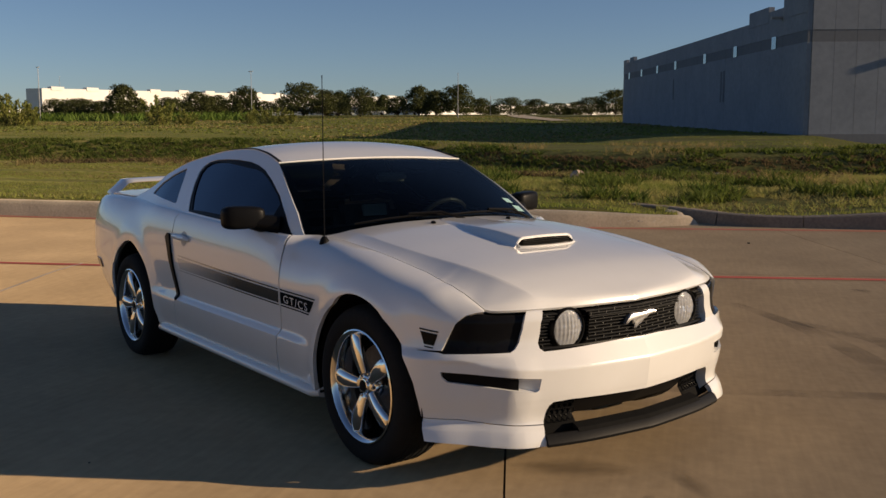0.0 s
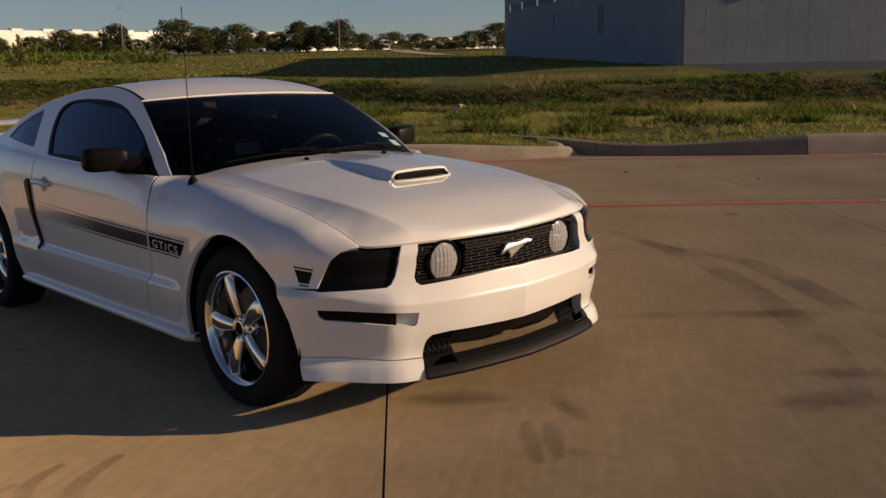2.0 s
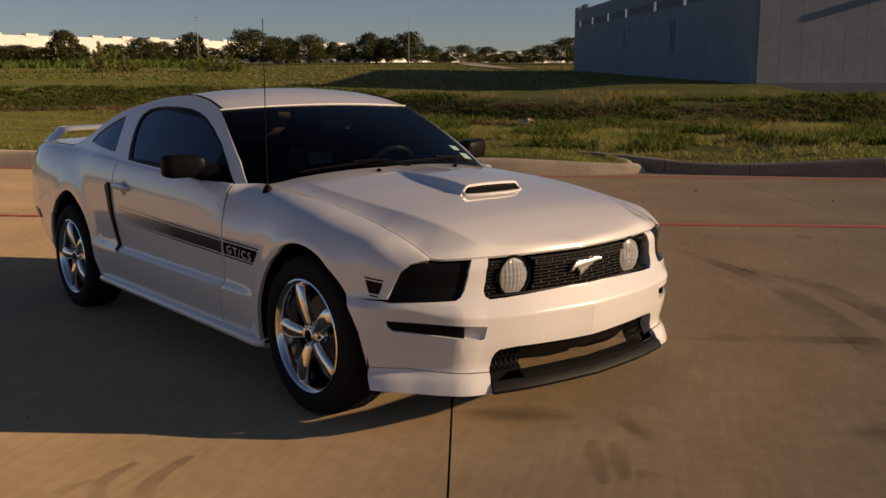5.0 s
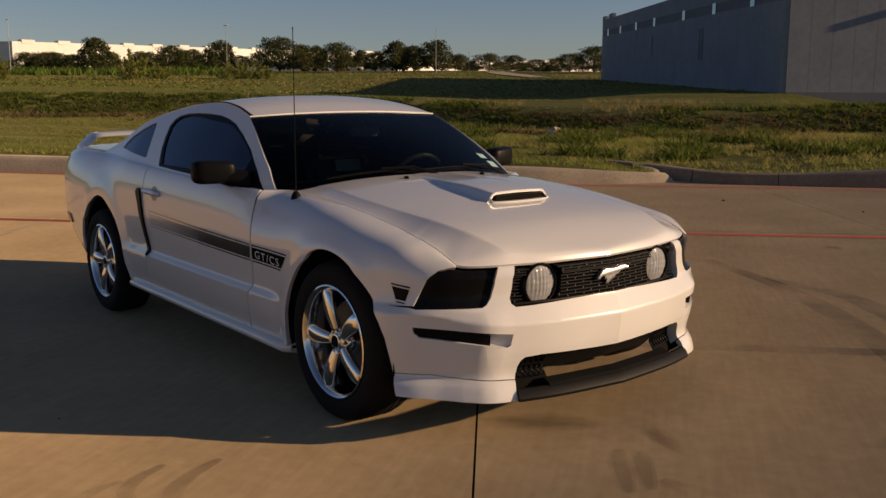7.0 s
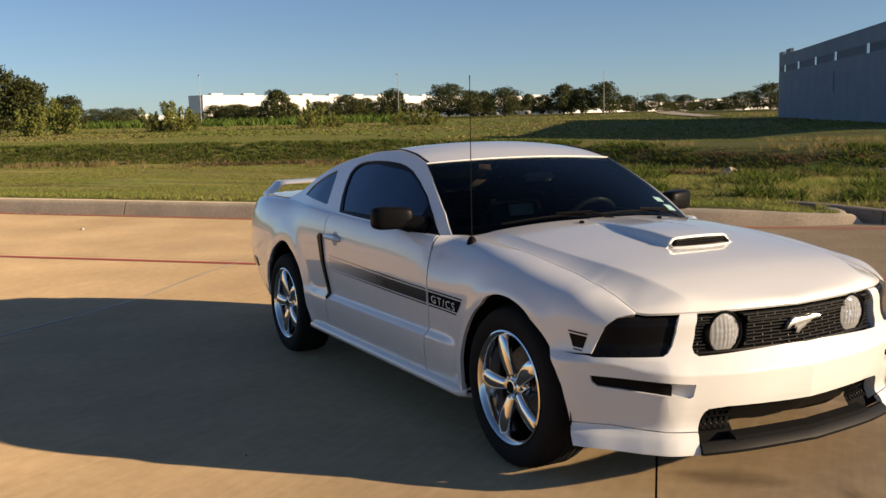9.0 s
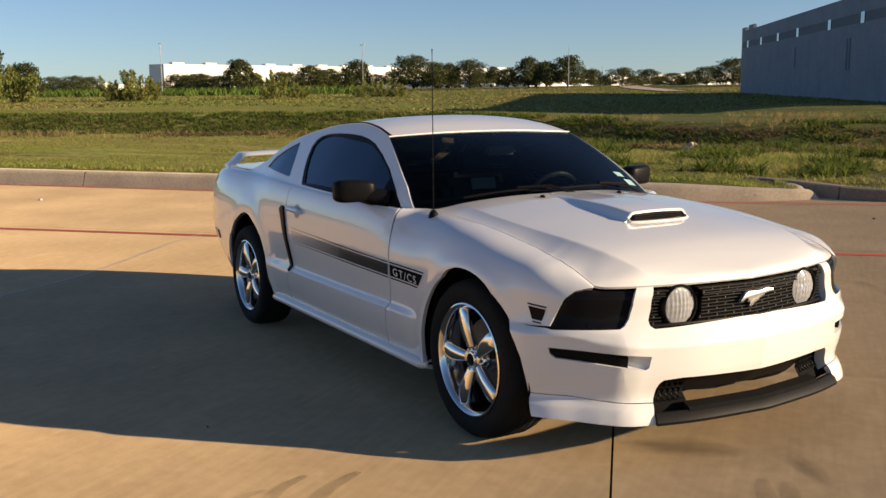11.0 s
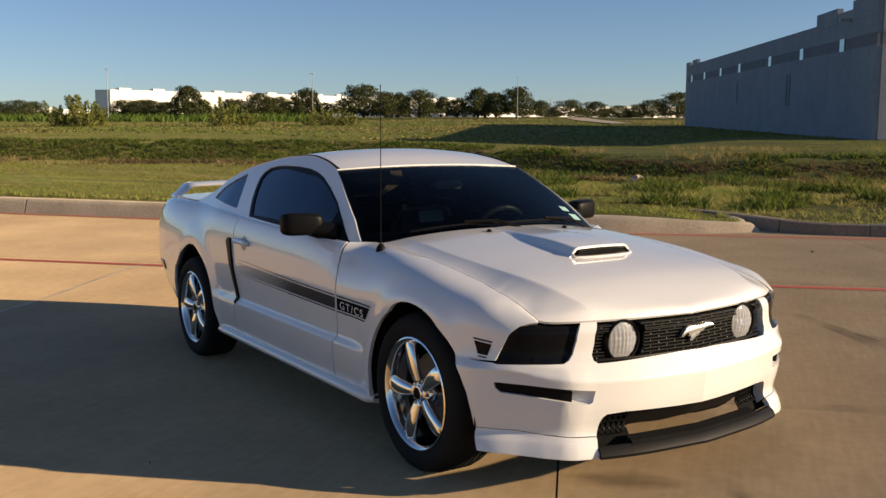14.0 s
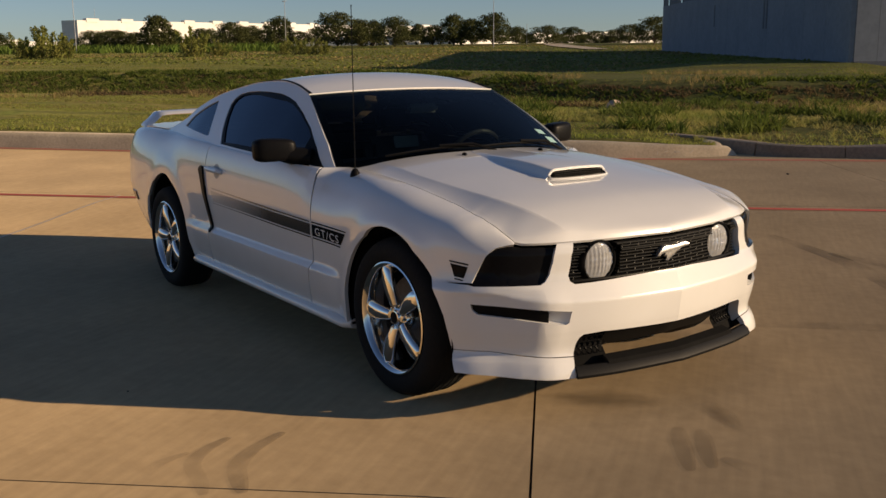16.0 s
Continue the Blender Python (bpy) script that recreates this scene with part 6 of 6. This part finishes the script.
# ---- white warehouses far off ----
def far_shed(px0, px1, top0, top1, d0, d1, label, depth=60.0, foot=207, steps=6):
    a, b = bearing((px0 - 784) / 1681, d0), bearing((px1 - 784) / 1681, d1)
    h0, h1 = (foot - top0) / 1681 * d0, (foot - top1) / 1681 * d1
    d = (b - a)
    e = Vector((-d.y, d.x, 0)).normalized()
    if e.dot(a - EYE0) < 0:
        e = -e
    shed = empty("distant_warehouse", label=label, category="building", group="distant warehouses")
    bm = bmesh.new()
    corners = []
    for p, h in ((a, h0), (b, h1), (b + e * depth, h1), (a + e * depth, h0)):
        corners.append((bm.verts.new((p.x, p.y, p.z - 3)), bm.verts.new((p.x, p.y, EYE0.z + (235 - foot) / 1681 * (p - EYE0).length * 0.98 + h))))
    for i in range(4):
        j = (i + 1) % 4
        bm.faces.new((corners[i][0], corners[j][0], corners[j][1], corners[i][1]))
    bm.faces.new([c[1] for c in corners])
    part("wall", bm, WAREHOUSE, shed)
    top_a, top_b = corners_z(a, h0, foot), corners_z(b, h1, foot)
    for i in range(steps):
        k0 = (i + 0.25) / steps
        k1 = k0 + 0.35 / steps
        p0, p1 = a.lerp(b, k0), a.lerp(b, k1)
        z = top_a + (top_b - top_a) * k0
        bm = bmesh.new()
        vs = [bm.verts.new((p.x + e.x * o, p.y + e.y * o, zz)) for zz in (z - 0.5, z + 0.6) for o in (-0.2, 1.5) for p in (p0, p1)]
        for f in ((0, 1, 3, 2), (4, 6, 7, 5), (0, 4, 5, 1), (2, 3, 7, 6), (0, 2, 6, 4), (1, 5, 7, 3)):
            bm.faces.new([vs[q] for q in f])
        part("parapet", bm, WAREHOUSE, shed)


def corners_z(p, h, foot):
    return EYE0.z + (235 - foot) / 1681 * (p - EYE0).length * 0.98 + h


far_shed(84, 520, 163, 170, 300, 380, "long low white warehouse behind the trees", depth=7.0, steps=9)
far_shed(520, 722, 170, 174, 400, 440, "long low white warehouse behind the trees", steps=4)
far_shed(745, 1010, 190, 188, 330, 480, "low white warehouse behind the trees", steps=3)
far_shed(1000, 1110, 186, 188, 470, 520, "low white warehouse behind the trees", steps=2)
far_shed(-60, 60, 196, 197, 420, 430, "low white warehouse behind the trees", steps=2)


# ---- gravel track far off ----
bm = bmesh.new()
rows = [[bm.verts.new(bearing((px - 784) / 1681, d) + Vector((0, 0, 0.12))) for px in (a, (a + b) / 2, b)] for d, a, b in ((140, 975, 1010), (150, 950, 995), (162, 925, 975), (175, 908, 955), (190, 900, 940), (210, 896, 928))]
for a, b in zip(rows, rows[1:]):
    for k in range(2):
        bm.faces.new((a[k], a[k + 1], b[k + 1], b[k]))
tagged(part("gravel_track", bm, KERB), "pale dirt track crossing the far field", "road", kind="structure")


# ---- light poles and small far things ----
def pole(px, top, dist, arm=True):
    where = bearing((px - 784) / 1681, dist)
    h = (207 - top) / 1681 * dist
    p = empty("light_pole", Matrix.Translation(where), label="tall slim steel light pole in the distance", category="light pole", group="distant light poles")
    bm = bmesh.new()
    add_tube(bm, [(0, 0, -0.5), (0, 0, h * 0.5), (0, 0, h)], [0.07, 0.055, 0.04], 8)
    part("mast", bm, STEEL, p, smooth=True)
    if arm:
        for s in (-1, 1):
            bm = bmesh.new()
            add_box(bm, (s * 0.1, -0.10, h - 0.05), (s * 0.7, 0.10, h + 0.04), bevel=0.02)
            part("lamp_head", bm, STEEL, p)


pole(79, 121, 170)
pole(450, 126, 170)
pole(811, 128, 165, False)
pole(116, 138, 330, False)
pole(868, 172, 200, False)
for px, d, w in ((590, 215, 4.2), (612, 222, 4.4), (668, 224, 4.3), (745, 226, 4.4), (120, 235, 4.3), (405, 240, 4.5)):
    where = bearing((px - 784) / 1681, d)
    c = empty("parked_car", Matrix.Translation(where) @ pose(0, 0, 0, 0, 0, 50), label="small white parked car in the far distance", category="car", group="distant parked cars")
    bm = bmesh.new()
    add_box(bm, (-w / 2, -0.9, 0.3), (w / 2, 0.9, 0.9), bevel=0.15)
    part("body", bm, WAREHOUSE, c, smooth=True)
    bm = bmesh.new()
    add_box(bm, (-w * 0.3, -0.8, 0.9), (w * 0.25, 0.8, 1.45), bevel=0.2)
    part("cabin", bm, BLACK, c, smooth=True)
    for x in (-w * 0.3, w * 0.3):
        for y in (-0.9, 0.9):
            bm = bmesh.new()
            lathe(bm, [(0.02, -0.1), (0.33, -0.1), (0.33, 0.1), (0.02, 0.1)], 12, Matrix.Translation((x, y, 0.33)))
            part("wheel", bm, RUBBER, c)

# ---- worn white stencil bars on the red lines ----
for u0, v0 in ((5.55, 4.10), (-11.0, KERB_V - 0.26), (7.5, KERB_V - 0.26)):
    for k in range(8):
        if k == 4:
            continue
        strip("stencil_bar", u0 + 0.16 * k, u0 + 0.16 * k + 0.11, v0, v0 + 0.06, WHITE_MARK, "worn white stencil marks on the red line", 0.008, 0.2)


# ---- stains and tyre marks on the concrete ----
def stain_material():
    m = bpy.data.materials.new("oil_stain")
    m.use_nodes = True
    t = m.node_tree
    p = t.nodes["Principled BSDF"]
    p.inputs["Base Color"].default_value, p.inputs["Roughness"].default_value = (0.10, 0.075, 0.05, 1), 0.6
    where, n, g, mul = (t.nodes.new(k) for k in ("ShaderNodeTexCoord", "ShaderNodeTexNoise", "ShaderNodeTexGradient", "ShaderNodeMath"))
    g.gradient_type, n.inputs["Scale"].default_value, n.inputs["Detail"].default_value = "SPHERICAL", 2.2, 6
    mul.operation = "MULTIPLY"
    t.links.new(where.outputs["Object"], g.inputs["Vector"])
    t.links.new(where.outputs["Object"], n.inputs["Vector"])
    t.links.new(n.outputs["Fac"], mul.inputs[0])
    t.links.new(g.outputs["Fac"], mul.inputs[1])
    span = t.nodes.new("ShaderNodeMapRange")
    span.inputs["From Min"].default_value, span.inputs["From Max"].default_value, span.inputs["To Max"].default_value = 0.05, 0.4, 0.32
    t.links.new(mul.outputs[0], span.inputs["Value"])
    t.links.new(span.outputs[0], p.inputs["Alpha"])
    return m


STAIN = stain_material()


def stain(x, y, rx, ry, turn, label):
    bm = bmesh.new()
    bmesh.ops.create_grid(bm, x_segments=1, y_segments=1, size=1.0)
    ob = part("stain", bm, STAIN)
    ob.matrix_basis = pose(x, y, lot_z(*to_uv(x, y)) + 0.005, 0, 0, turn) @ Matrix.Diagonal((rx, ry, 1, 1))
    tagged(ob, label, "stain", kind="structure")


stain(1.99, -0.22, 0.30, 0.14, 50, "dark oil stain on the concrete")
stain(3.04, 1.21, 0.30, 0.12, 45, "dark oil stain on the concrete")
stain(2.42, 0.02, 0.20, 0.07, -28, "faint oil stain on the concrete")
stain(0.2, 5.2, 0.12, 0.1, 0, "small dark spot on the concrete")
stain(3.14, 0.79, 0.34, 0.16, 60, "faint oil stain on the concrete")


def tyre_mark(points, width, label):
    """A worn rubber track along a smooth line through a few places."""
    fx, fy = curve([(i, p[0]) for i, p in enumerate(points)]), curve([(i, p[1]) for i, p in enumerate(points)])
    n = 12 * (len(points) - 1)
    bm = bmesh.new()
    rows = []
    for i in range(n + 1):
        k = i * (len(points) - 1) / n
        x, y = fx(k), fy(k)
        d = Vector((fx(k + 0.05) - fx(k - 0.05), fy(k + 0.05) - fy(k - 0.05), 0)).normalized()
        w = width * (0.35 + 0.65 * math.sin(math.pi * i / n) ** 0.5)
        row = []
        for o in (-0.5, 0, 0.5):
            px, py = x - d.y * o * w, y + d.x * o * w
            row.append(bm.verts.new((px, py, lot_z(*to_uv(px, py)) + 0.0035)))
        rows.append(row)
    for p, q in zip(rows, rows[1:]):
        for k in range(2):
            bm.faces.new((p[k], q[k], q[k + 1], p[k + 1]))
    tagged(part("tyre_mark", bm, MARK), label, "tyre mark", kind="structure")


def mark_material():
    m = bpy.data.materials.new("tyre_mark_rubber")
    m.use_nodes = True
    t = m.node_tree
    p = t.nodes["Principled BSDF"]
    p.inputs["Base Color"].default_value, p.inputs["Roughness"].default_value = (0.07, 0.055, 0.042, 1), 0.8
    where, n, span = (t.nodes.new(k) for k in ("ShaderNodeTexCoord", "ShaderNodeTexNoise", "ShaderNodeMapRange"))
    n.inputs["Scale"].default_value, n.inputs["Detail"].default_value = 1.6, 8
    t.links.new(where.outputs["Object"], n.inputs["Vector"])
    span.inputs["From Min"].default_value, span.inputs["From Max"].default_value, span.inputs["To Max"].default_value = 0.40, 0.70, 0.34
    t.links.new(n.outputs["Fac"], span.inputs["Value"])
    t.links.new(span.outputs[0], p.inputs["Alpha"])
    return m


MARK = mark_material()
for width, points in ((0.20, ((-0.18, 3.86), (0.59, 3.53), (1.4, 2.96), (2.04, 2.38), (2.56, 1.82), (2.93, 1.37), (3.22, 0.93))),
                      (0.20, ((0.53, 3.62), (1.21, 3.48), (1.81, 3.07), (2.42, 2.52), (2.97, 1.91))),
                      (0.16, ((1.3, 1.1), (1.54, 1.34), (1.83, 1.63), (2.19, 1.98), (2.73, 2.53), (3.4, 3.2))),
                      (0.07, ((2.40, -0.22), (2.47, -0.29), (2.59, -0.40), (2.71, -0.51))), (0.07, ((2.47, -0.17), (2.53, -0.23), (2.63, -0.33), (2.74, -0.43))),
                      (0.09, ((2.70, -0.33), (2.79, -0.33), (2.93, -0.34), (3.10, -0.32), (3.24, -0.28))), (0.07, ((2.76, -0.19), (2.84, -0.21), (2.96, -0.24), (3.12, -0.25))),
                      (0.06, ((1.92, -1.93), (1.82, -1.90), (1.66, -1.87), (1.55, -1.78), (1.48, -1.66))), (0.07, ((1.98, -1.82), (1.88, -1.79), (1.77, -1.75), (1.65, -1.64), (1.55, -1.47))), (0.05, ((1.74, -2.10), (1.67, -2.05), (1.57, -1.95), (1.54, -1.84)))):
    tyre_mark(points, width, "faint dark curved tyre mark on concrete")

# ---- pale scuffs on the face of the sunlit kerb ----
rng = random.Random(5)
for u in (1.75, 1.95, 2.02, 2.12, 2.3, 2.36, 2.5, 2.62):
    bm = bmesh.new()
    v, z = tail_line(u), lot_z(u, 9.1) + rng.uniform(0.05, 0.10)
    v += -0.112 + 0.065 * z / 0.13
    du, dz = rng.uniform(-0.05, 0.06), rng.uniform(0.01, 0.04)
    add_tube(bm, [at_uv(u, v, z), at_uv(u + du, v + 0.2 * du + 0.5 * dz, z + dz)], 0.005, 5)
    tagged(part("scuff", bm, WHITE_MARK), "small pale chipped scuff on the kerb face", "scuff", kind="structure")


# ---- pebbles lying on the concrete ----
for x, y, r, mat, label in ((-10.58, -0.95, 0.026, WHITE_MARK, "small white stone lying on the concrete"), (-2.6, 7.48, 0.016, DARK, "small dark clod lying on the concrete"), (-0.92, 7.84, 0.012, DARK, "small dark clod lying on the concrete"), (0.69, -1.8, 0.005, DARK, "tiny dark pebble lying on the concrete")):
    bm = bmesh.new()
    bmesh.ops.create_icosphere(bm, subdivisions=2, radius=r)
    for p in bm.verts:
        p.co = Vector((p.co.x * 1.3, p.co.y, p.co.z * 0.7)) * (1 + 0.3 * noise.noise(p.co * 40))
    bmesh.ops.translate(bm, vec=Vector((x, y, lot_z(*to_uv(x, y)) + r * 0.5)), verts=bm.verts)
    tagged(part("pebble", bm, mat), label, "pebble", "pebbles on the lot")
